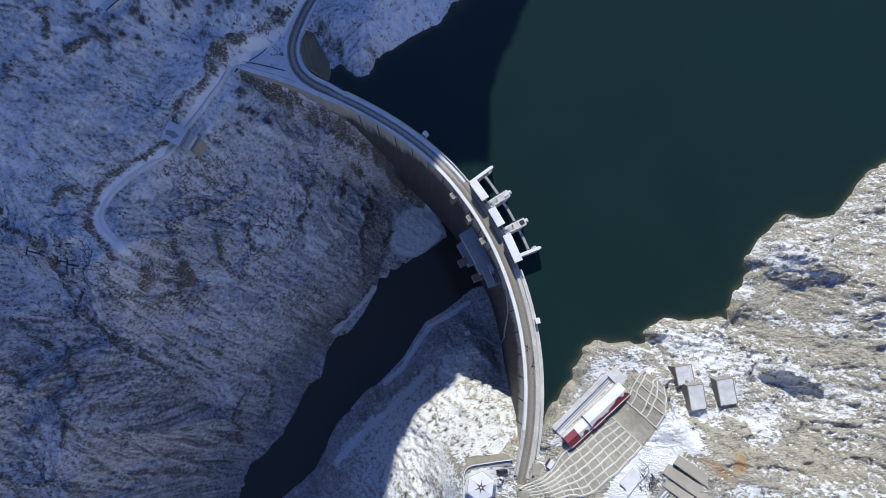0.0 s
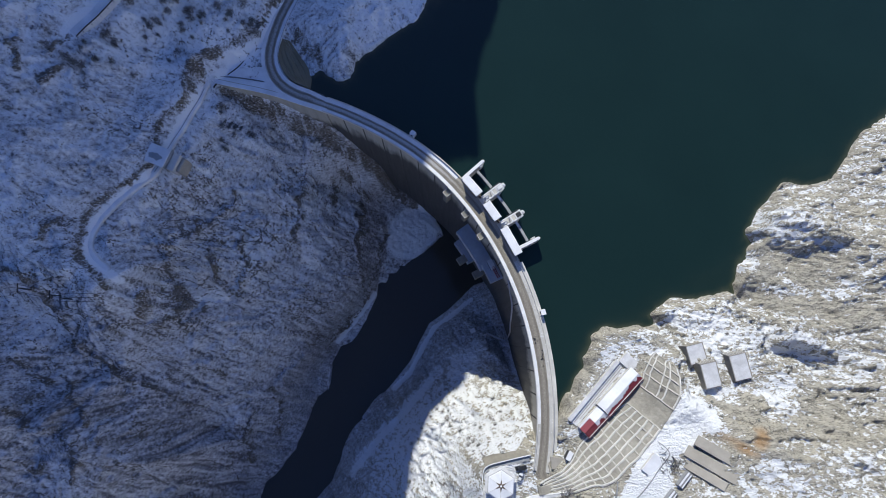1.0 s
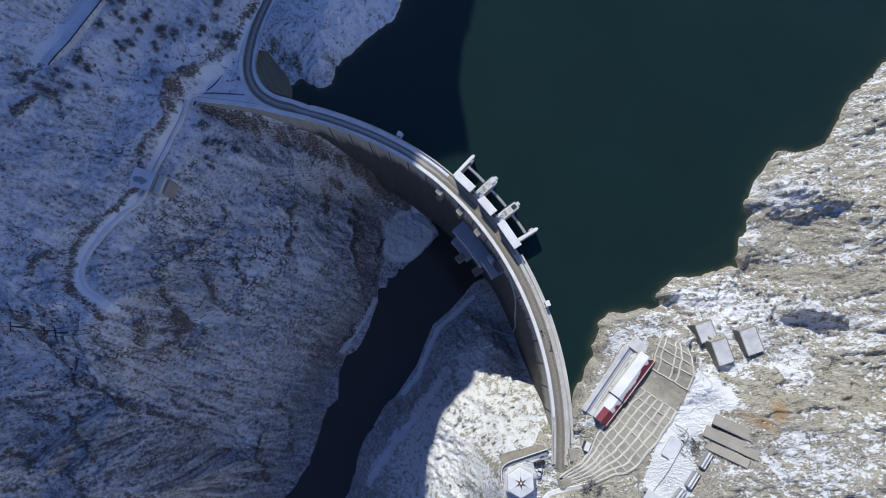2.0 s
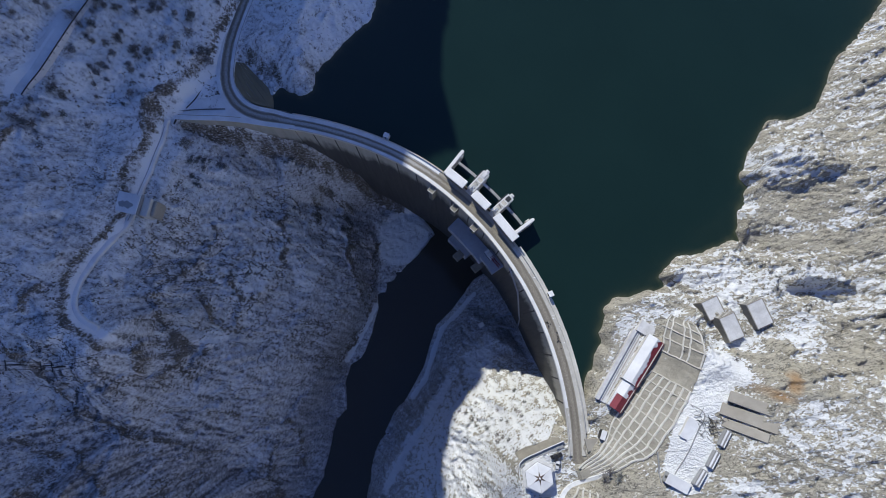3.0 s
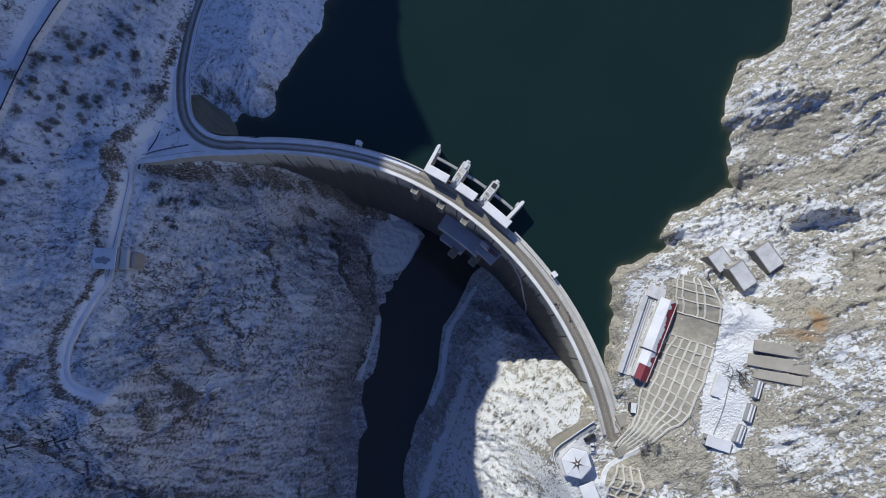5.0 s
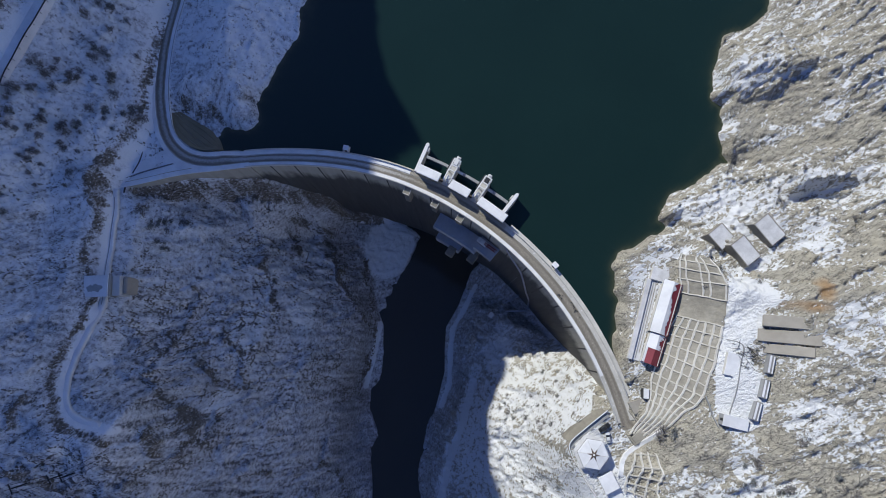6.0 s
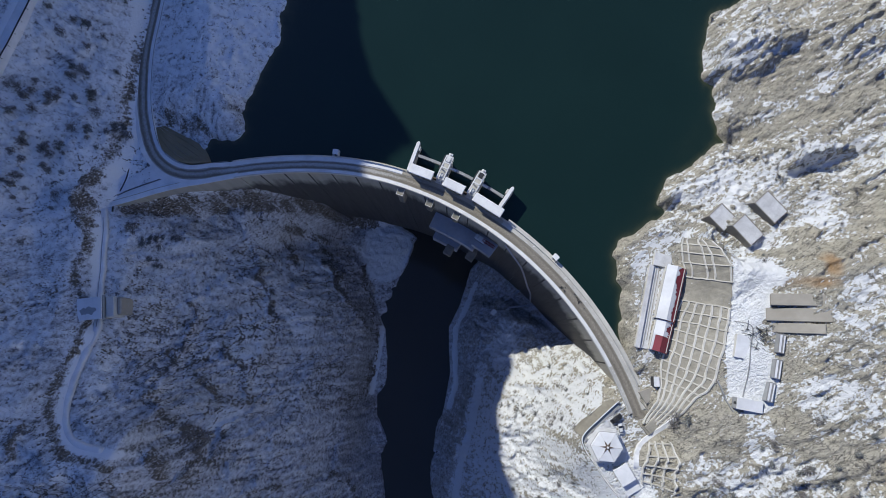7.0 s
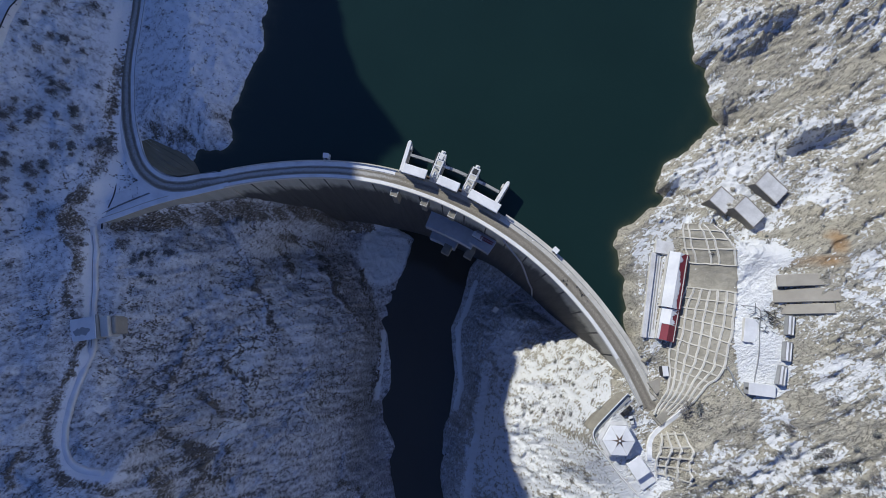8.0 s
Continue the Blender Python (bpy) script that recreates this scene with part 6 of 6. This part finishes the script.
part("lower_roof", sweep([[(x, y, z) for x, y in ring(r)] for r, z in ((8.0, 2.6), (8.05, 2.85), (7.9, 3.0), (5.9, 3.5), (5.85, 3.2))]), THIN_SNOW, pav, "lower eaves under thin snow")
part("gutter", sweep([[(x, y, z) for x, y in ring(r)] for r, z in ((6.7, 5.05), (6.95, 5.05), (6.95, 5.2), (6.7, 5.2))]), SLATE, pav)
for k in range(6):
    hip = bmesh.new()
    bar(hip, (0.9 * math.cos(radians(60 * k)), 0.9 * math.sin(radians(60 * k)), 6.52), (6.4 * math.cos(radians(60 * k)), 6.4 * math.sin(radians(60 * k)), 5.92), 0.1)
    part("hip", hip, PALE, pav)
bm = bmesh.new()
tips = [bm.verts.new(((3.1 if k % 2 == 0 else 0.85) * math.cos(radians(30 * k)), (3.1 if k % 2 == 0 else 0.85) * math.sin(radians(30 * k)), 6.35 if k % 2 == 0 else 6.62)) for k in range(12)]
top = bm.verts.new((0, 0, 6.95))
for k in range(12):
    bm.faces.new((tips[k], tips[(k + 1) % 12], top))
part("star", bm, WOODLIKE, pav, "dark rusty star on the roof")
part("knob", prism([(0.45 * math.cos(radians(45 * k)), 0.45 * math.sin(radians(45 * k))) for k in range(8)], 6.7, 7.15), SNOW, pav)

annex = tagged(new("annex"), "stepped annex with two snowy flat roofs", "building")
annex.matrix_world = pose(24.8, -82.0, 0.6, 0, 0, -4)
part("wall", boxed((-3.1, 3.1, -3.6, 3.6, -4, 3.2), bevel=0.05), PALE, annex)
part("roof", boxed((-3.3, 3.3, -3.8, 3.8, 3.2, 3.5), bevel=0.08), SNOW, annex)
part("wall", boxed((-3.1, 3.1, -8.6, -3.6, -4, 1.0), bevel=0.05), PALE, annex)
part("roof", boxed((-3.3, 3.3, -8.8, -3.65, 1.0, 1.3), bevel=0.08), SNOW, annex)

terrace_wall = tagged(new("parapet_wall"), "snowy parapet wall round the pavilion terrace", "parapet", kind="structure")
EDGE = smooth_line([(41.0, -57.2, 0), (30, -58.6, 0), (20.0, -60.4, 0), (17.4, -64.6, 0), (17.2, -72, 0), (17.2, -81, 0), (18.2, -92, 0)], 44)
part("wall", ribbon([p + Vector((0, 0, 0.3)) for p in EDGE], 0.3, 1.2, 7), TAN, terrace_wall)
part("coping", ribbon([p + Vector((0, 0, 1.5)) for p in EDGE], 0.18, 0.12), SNOW, terrace_wall)
part("paving", ribbon([p + Vector((0, 0, 0.55)) for p in beside(EDGE[1:], 1.6)], 1.2, 0.1, 4), SLATE, terrace_wall, "grey paved walk")
part("skirt", sweep([[(a.x, a.y, 0.9), (c.x, c.y, -3.6), (c.x, c.y, -9), (a.x, a.y, -9)] for a, c in zip(beside(EDGE[1:16], -0.35), beside(EDGE[1:16], -2.0))]), CONCRETE, terrace_wall, "weathered grey skirt wall")
for k in range(4):
    p = EDGE[3 + 4 * k]
    part("bench", boxed((-0.8, 0.8, -0.4, 0.4, 0.5, 1.1), m=pose(p.x + 0.4, p.y - 1.9, 0.2, 0, 0, 188), bevel=0.06), SLATE, terrace_wall)

track = smooth_line([(30.7, -82.5, 0), (35.2, -78, 0), (40, -76.7, 0), (45.8, -76.4, 0), (50.5, -75.1, 0), (55.3, -73.4, 0)], 26)
for p in track:
    p.z = land.at(p.x, p.y) + 0.2
tagged(part("footpath", ribbon(track, 1.3, 0.25, 1.4), SNOW), "snow-covered footpath climbing past the pavilion", "path", kind="structure")


def car(x, y, turn, paint, label, lx=4.4, tall=1.5):
    c = tagged(new("car"), label, "car", "cars on the terrace")
    c.matrix_world = pose(x, y, 0.75, 0, 0, turn)
    h, w = lx / 2, 0.9
    body = sweep([[(h * a, yy * w, z) for a, z in ((-1, 0.35), (-1, 0.85), (-0.55, 0.95), (0.45, 0.95), (0.95, 0.8), (1, 0.35))] for yy in (-1, -0.85, 0.85, 1)])
    part("body", body, paint, c)
    cabin = sweep([[(h * a, yy, z) for a, z in ((-0.72, 0.95), (-0.55, tall), (0.12, tall), (0.48, 0.95))] for yy in (-w * 0.86, w * 0.86)])
    part("cabin", cabin, GLASSY, c)
    part("roof", boxed((-0.55 * h, 0.12 * h, -w * 0.8, w * 0.8, tall, tall + 0.06), bevel=0.02), paint, c)
    for a in (-0.62, 0.62):
        for s in (-0.86, 0.86):
            bm = bmesh.new()
            bmesh.ops.create_cone(bm, cap_ends=True, segments=14, radius1=0.34, radius2=0.34, depth=0.22, matrix=pose(h * a, s * w, 0.34, 90, 0, 0))
            part("wheel", bm, DARK, c)


car(35.8, -62.6, 2, DARK, "dark van parked on the snowy terrace", 5.4, 2.0)
car(34.8, -66.8, 63, WHITE, "white car parked on the snowy terrace", 4.3)

# steel pipes at the dam's foot, small hut, debris on the crest road
for pts in ([(49.5, 6.2, -102.5), (37.4, 6.0, -103)], [(48.5, -5.2, -102.5), (36.2, 1.4, -103)], [polar(face_down(z) - 0.6, d, z) for d, z in ((17.5, -5), (15.4, -14), (13.1, -23), (11.8, -34), (9.4, -58), (8.0, -68), (6.0, -104))]):
    bm = bmesh.new()
    for a, b in zip(pts[:-1], pts[1:]):
        bar(bm, a, b, 1.0 if len(pts) < 4 else 0.7)
    tagged(part("pipe", bm, FROST), "frosted steel pipe at the dam's foot", "pipe", "pipes at the dam foot")
hut = flat_shed("hut", 27.5, 4, 20, 3.4, 2.6, 2.2, PALE, SNOW, "tiny hut on the dark bank below the dam", "hut")
for n, (deg, r, count) in enumerate(((6.0, 162.4, 9), (2.8, 164.6, 14))):
    heap = tagged(new("debris_heap"), "small dark heap of branches and stones on the road", "debris", "debris on the crest road")
    heap.matrix_world = at_polar(deg, r, 0.0)
    for k in range(count):
        x, y = rs.normal(0, 0.35 if n else 0.7), rs.normal(0, 2.4 if n else 1.0)
        bm = bmesh.new()
        bmesh.ops.create_icosphere(bm, subdivisions=1, radius=rs.uniform(0.18, 0.4), matrix=pose(x, y, 0.12, 20 * k, 0, 40 * k))
        part("lump", bm, DARK, heap)

# ---- plants ----
BARK = simple("dark_bark", (0.035, 0.028, 0.022), (0.085, 0.068, 0.052), 2.0, 0.95)
TWIGS = simple("bare_twigs", (0.21, 0.20, 0.195), (0.38, 0.365, 0.355), 1.4, 0.95)
GREEN = simple("frosted_evergreen", (0.16, 0.17, 0.165), (0.31, 0.32, 0.31), 1.4, 0.9)
THORN = simple("dark_thorn", (0.05, 0.052, 0.042), (0.13, 0.13, 0.105), 1.4, 0.9)


def plant(name, label, tall, wide, clumps, leaf, mat, seed, category, group):
    """A trunk with limbs and a crown of many small blades."""
    rs = np.random.RandomState(seed)
    root = tagged(new(name), label, category, group)
    bm = bmesh.new()
    bmesh.ops.create_cone(bm, cap_ends=True, segments=6, radius1=0.05 * tall * 0.6, radius2=0.015 * tall, depth=tall * 0.75, matrix=pose(0, 0, tall * 0.35))
    tips = []
    for k in range(7):
        a, h = k * 2.4 + rs.uniform(0, 0.6), tall * rs.uniform(0.25, 0.65)
        q = (wide * 0.45 * math.cos(a), wide * 0.45 * math.sin(a), h + tall * rs.uniform(0.1, 0.3))
        bar(bm, (0, 0, h), q, 0.02 * tall)
        tips.append(q)
    part("trunk", bm, BARK, root)
    co, faces = [], []
    for k in range(clumps):
        if k % 3:
            q = tips[k % 7]
            c = np.array(q) * rs.uniform(0.5, 1.05) + rs.normal(0, 0.12 * wide, 3)
        else:
            z = rs.uniform(0.15, 1.0)
            a, r = rs.uniform(0, 6.3), wide * 0.5 * math.sqrt(rs.uniform(0, 1)) * (1.15 - z)
            c = np.array((r * math.cos(a), r * math.sin(a), tall * z))
        for _ in range(3):
            d = rs.normal(0, 1, 3) * leaf
            e = rs.normal(0, 1, 3) * leaf * 0.45
            n = len(co)
            co += [tuple(c - d * 0.5), tuple(c + e), tuple(c + d)]
            faces.append((n, n + 1, n + 2))
    me = bpy.data.meshes.new("crown")
    me.from_pydata(co, [], faces)
    me.materials.append(mat)
    crown = new("crown", me)
    crown.parent = root
    return root


KINDS = [plant("tree", "bare dark young tree on the snowy hillside", 8.5, 4.2, 190, 0.36, TWIGS, 1, "tree", "trees on the west hillside"),
         plant("tree", "small dark evergreen on the snowy hillside", 7.5, 3.8, 200, 0.34, GREEN, 2, "tree", "trees on the west hillside"),
         plant("tree", "bare crooked tree on the snowy hillside", 6.5, 4.8, 180, 0.36, TWIGS, 3, "tree", "trees on the west hillside")]
SHRUBS = [plant("shrub", "low dark shrub on the rocky slope", 1.8, 2.6, 70, 0.24, TWIGS, 4, "shrub", "shrubs on the slopes"),
          plant("shrub", "low evergreen shrub on the rocky slope", 1.6, 2.2, 70, 0.23, GREEN, 5, "shrub", "shrubs on the slopes")]


def scatter(kinds, count, x0, x1, y0, y1, keep, seed, small=0.6, big=1.3):
    """Plants copied over a stretch of the land; each kind's first one is set too."""
    rs = np.random.RandomState(seed)
    made = 0
    while made < count:
        x, y = rs.uniform(x0, x1), rs.uniform(y0, y1)
        grove = float(value_noise(np.array(x / 14), np.array(y / 14), 51))
        if not keep(x, y) or grove < rs.uniform(-0.6, 0.5):
            continue
        s = rs.uniform(small, big)
        m = pose(x, y, land.at(x, y) - 0.1, rs.uniform(-6, 6), rs.uniform(-6, 6), rs.uniform(0, 360))
        ob = copy_thing(kinds[made % len(kinds)], m)
        ob.scale = (s, s, s)
        made += 1


ROADSIDE = np.array([(p.x, p.y) for p in [*WEST, *PATH, *UPPER]])


def off_road(x, y, gap=6.5):
    return ((ROADSIDE - (x, y)) ** 2).sum(1).min() > gap * gap


def west_of_road(x, y):
    return not (x > -106 and y < 162) and x < -70 - 0.75 * (160 - y) * (y < 160) + max(0.0, (y - 172) * 0.72) and off_road(x, y)


scatter(KINDS, 200, -165, -30, 140, 262, west_of_road, 61, 0.45, 0.9)
scatter(SHRUBS, 130, -118, -50, 48, 128, lambda x, y: land.at(x, y) < -4 and off_road(x, y, 4), 62, 0.4, 0.95)
scatter(SHRUBS, 45, 34, 100, -125, -92, lambda x, y: True, 63, 0.7, 1.7)
scatter(SHRUBS, 30, 100, 190, -50, -2, lambda x, y: land.at(x, y) > 4 and math.dist((x, y), (127, -21)) > 17, 64, 0.5, 1.0)
scatter(SHRUBS, 26, -50, 5, 150, 215, lambda x, y: land.at(x, y) > -4 and off_road(x, y, 5), 65, 0.4, 0.8)
scatter(SHRUBS, 60, -22, 44, -112, -34, lambda x, y: -72 < land.at(x, y) < -3 and y < -40 + 0.3 * x, 66, 0.5, 1.5)
for n, (x, y, s) in enumerate(((54.5, -73, 2.6), (56.8, -74.6, 2.2), (52.5, -75, 1.8), (-101, 121, 1.8), (-97, 118, 1.6))):
    ob = copy_thing(SHRUBS[n % 2], pose(x, y, land.at(x, y) - 0.1, 0, 0, 70 * n))
    ob.scale = (s, s, s)
for k, ob in enumerate(KINDS):
    ob.matrix_world = pose(-112 - 7 * k, 176 + 5 * k, land.at(-112 - 7 * k, 176 + 5 * k) - 0.1)
for k, ob in enumerate(SHRUBS):
    ob.matrix_world = pose(-84 - 5 * k, 104 - 6 * k, land.at(-84 - 5 * k, 104 - 6 * k) - 0.1)


for n in range(34):
    x, y = ((-101, 130), (-96.5, 122.5), (-89, 120), (-102, 111))[n % 4]
    x, y = x + 3.4 * math.cos(2.4 * n) * (n % 5) / 4, y + 3.4 * math.sin(2.4 * n) * (n % 7) / 6
    ob = copy_thing(SHRUBS[n % 2], pose(x, y, land.at(x, y) - 0.1, 0, 0, 50 * n))
    ob.scale = [0.95 + 0.4 * math.sin(n)] * 3


def brushwood(spots, dense, seed):
    """Low thorny brush in drifts on the sunlit rock, leaning down the slope, beyond counting."""
    rs = np.random.RandomState(seed)
    co, faces = [], []
    for px, py, a, b, turn in spots:
        c, w = math.cos(radians(turn)), math.sin(radians(turn))
        for _ in range(int(dense * a * b)):
            r, q = math.sqrt(rs.uniform(0, 1)), rs.uniform(0, 6.283)
            u, v = a * r * math.cos(q), b * r * math.sin(q)
            x, y = px + u * c - v * w, py + u * w + v * c
            if float(value_noise(np.array((x + y) / 5.0), np.array((x - y) / 2.2), 53)) < rs.uniform(-0.7, 0.6):
                continue
            z = land.at(x, y)
            for _ in range(4):
                h, t = rs.uniform(0.3, 0.9), rs.uniform(0, 6.283)
                k = len(co)
                tip = (x + 0.5 * h * math.cos(t) - 0.4 * h, y + 0.5 * h * math.sin(t) - 0.4 * h, z + h)
                co += [(x - 0.12 * math.sin(t), y + 0.12 * math.cos(t), z - 0.2), (x + 0.12 * math.sin(t), y - 0.12 * math.cos(t), z - 0.2), tip]
                faces.append((k, k + 1, k + 2))
    me = bpy.data.meshes.new("brushwood")
    me.from_pydata(co, [], faces)
    me.materials.append(THORN)
    return tagged(new("brushwood", me), "low dark thorn brush on the snowy rock", "undergrowth", kind="stuff")


brushwood([(9, -57, 16, 12, -67), (2, -77, 16, 11, -57), (6, -53, 12, 9, -57), (18, -50, 12, 8, -60), (-6, -70, 12, 8, -60), (51, -105, 24, 6, -37), (70, -108, 20, 6, -47), (79, -116, 17, 7, -47), (55, -75, 6, 6, -37), (96, -92, 13, 7, -37), (30, -104, 14, 6, -30)], 3.2, 90)


def saplings(count, seed):
    """Thin bare saplings and dead grass stalks, beyond counting."""
    rs = np.random.RandomState(seed)
    co, faces = [], []
    spots = np.stack([rs.uniform(-255, -55, count * 3), rs.uniform(-100, 268, count * 3)], -1)
    groves = value_noise(spots[:, 0] / 21, spots[:, 1] / 21, 52)
    for (x, y), grove in zip(spots, groves):
        if len(co) > count * 6:
            break
        z = land.at(x, y)
        if z < -100 or grove < rs.uniform(-0.9, 0.7) or not off_road(x, y, 4.5) or (x > -100 and y > 128 and y < 165):
            continue
        h, a = rs.uniform(0.8, 2.8), rs.uniform(0, math.pi)
        w = 0.03 * h + 0.04
        tip = Vector((x + rs.normal(0, 0.22) * h, y + rs.normal(0, 0.22) * h, z + h))
        for turn in (a, a + 1.57):
            n = len(co)
            co += [(x - w * math.cos(turn), y - w * math.sin(turn), z - 0.2), (x + w * math.cos(turn), y + w * math.sin(turn), z - 0.2), tuple(tip)]
            faces.append((n, n + 1, n + 2))
    me = bpy.data.meshes.new("saplings")
    me.from_pydata(co, [], faces)
    me.materials.append(TWIGS)
    return tagged(new("saplings", me), "thin bare saplings and dead stalks in the snow", "undergrowth", kind="stuff")


saplings(22000, 71)


def outcrop(name, lines, wide, size, seed, label, dense=0.75):
    """Angular broken stones strewn along a ledge, beyond counting."""
    rs = np.random.RandomState(seed)
    co, faces = [], []
    for line in lines:
        for px, py, _ in densify([(*p, 0) for p in line], 0.36):
            wave = [float(value_noise(np.array(px / s), np.array(py / s), n)) for s, n in ((3.3, 43), (3.3, 44), (9.0, 45))]
            x, y = px + 1.3 * wave[0] + rs.normal(0, wide), py + 1.3 * wave[1] + rs.normal(0, wide)
            if rs.uniform() > dense + 0.4 * wave[2] or not off_road(x, y, 2.2):
                continue
            s, z, n = size * rs.uniform(0.3, 1.0), land.at(x, y), len(co)
            for k in range(5):
                a = 1.257 * k + rs.uniform(-0.4, 0.4)
                co.append((x + s * math.cos(a) * rs.uniform(0.6, 1.3), y + s * math.sin(a) * rs.uniform(0.6, 1.3), z - 0.5))
            co += [(x + rs.normal(0, 0.3 * s), y + rs.normal(0, 0.3 * s), z + s * rs.uniform(0.5, 1.1)) for _ in range(2)]
            faces += [(n + k, n + (k + 1) % 5, n + (5 if k < 3 else 6)) for k in range(5)] + [(n + 5, n + 3, n + 6), (n + 6, n, n + 5)]
    me = bpy.data.meshes.new(name)
    me.from_pydata(co, [], faces)
    me.materials.append(LEDGE_ROCK)
    return tagged(new(name, me), label, "rock", kind="stuff")


def rills(count, x0, x1, y0, y1, seed, keep):
    """Short wandering lines that run down the slope, or across it."""
    rs = np.random.RandomState(seed)
    out = []
    while len(out) < count:
        x, y = rs.uniform(x0, x1), rs.uniform(y0, y1)
        if not keep(x, y) or float(value_noise(np.array(x / 24), np.array(y / 24), 46)) < rs.uniform(-0.5, 0.5):
            continue
        across, line = rs.uniform() < 0.35, [(x, y)]
        for _ in range(rs.randint(3, 9)):
            g = Vector((land.at(x + 3, y) - land.at(x - 3, y), land.at(x, y + 3) - land.at(x, y - 3)))
            g = -g.normalized() if g.length > 0.01 else Vector((1, 0))
            g = Vector((-g.y, g.x)) if across else g
            turn = rs.normal(0, 0.5)
            x, y = x + 1.6 * (g.x * math.cos(turn) - g.y * math.sin(turn)), y + 1.6 * (g.x * math.sin(turn) + g.y * math.cos(turn))
            line.append((x, y))
        out.append(line)
    return out


LEDGE_ROCK = simple("dark_ledge_rock", (0.11, 0.10, 0.09), (0.27, 0.25, 0.22), 1.2, 0.95, snow=0.25)
outcrop("outcrop", [[(x - 1.6, y + 0.8) for x, y in BAND], BAND], 0.8, 0.6, 80, "broken dark rock in the cut above the road", 0.5)
outcrop("outcrop", CUTS, 0.35, 0.7, 81, "broken dark rock in the cut above the track", 1.0)
outcrop("outcrop", LEDGES, 0.45, 0.95, 82, "dark rock ledge breaking through the snow")
on_slope = lambda x, y: -122 < land.at(x, y) < 34 and off_road(x, y, 5) and x < -30 - 0.6 * max(0, 90 - y)
outcrop("outcrop", rills(420, -140, -35, 5, 118, 83, on_slope), 0.12, 0.62, 84, "thin dark ribs of rock on the slope")
outcrop("outcrop", rills(700, -240, -80, -100, 165, 85, on_slope), 0.14, 0.62, 86, "thin dark ribs of rock on the slope")
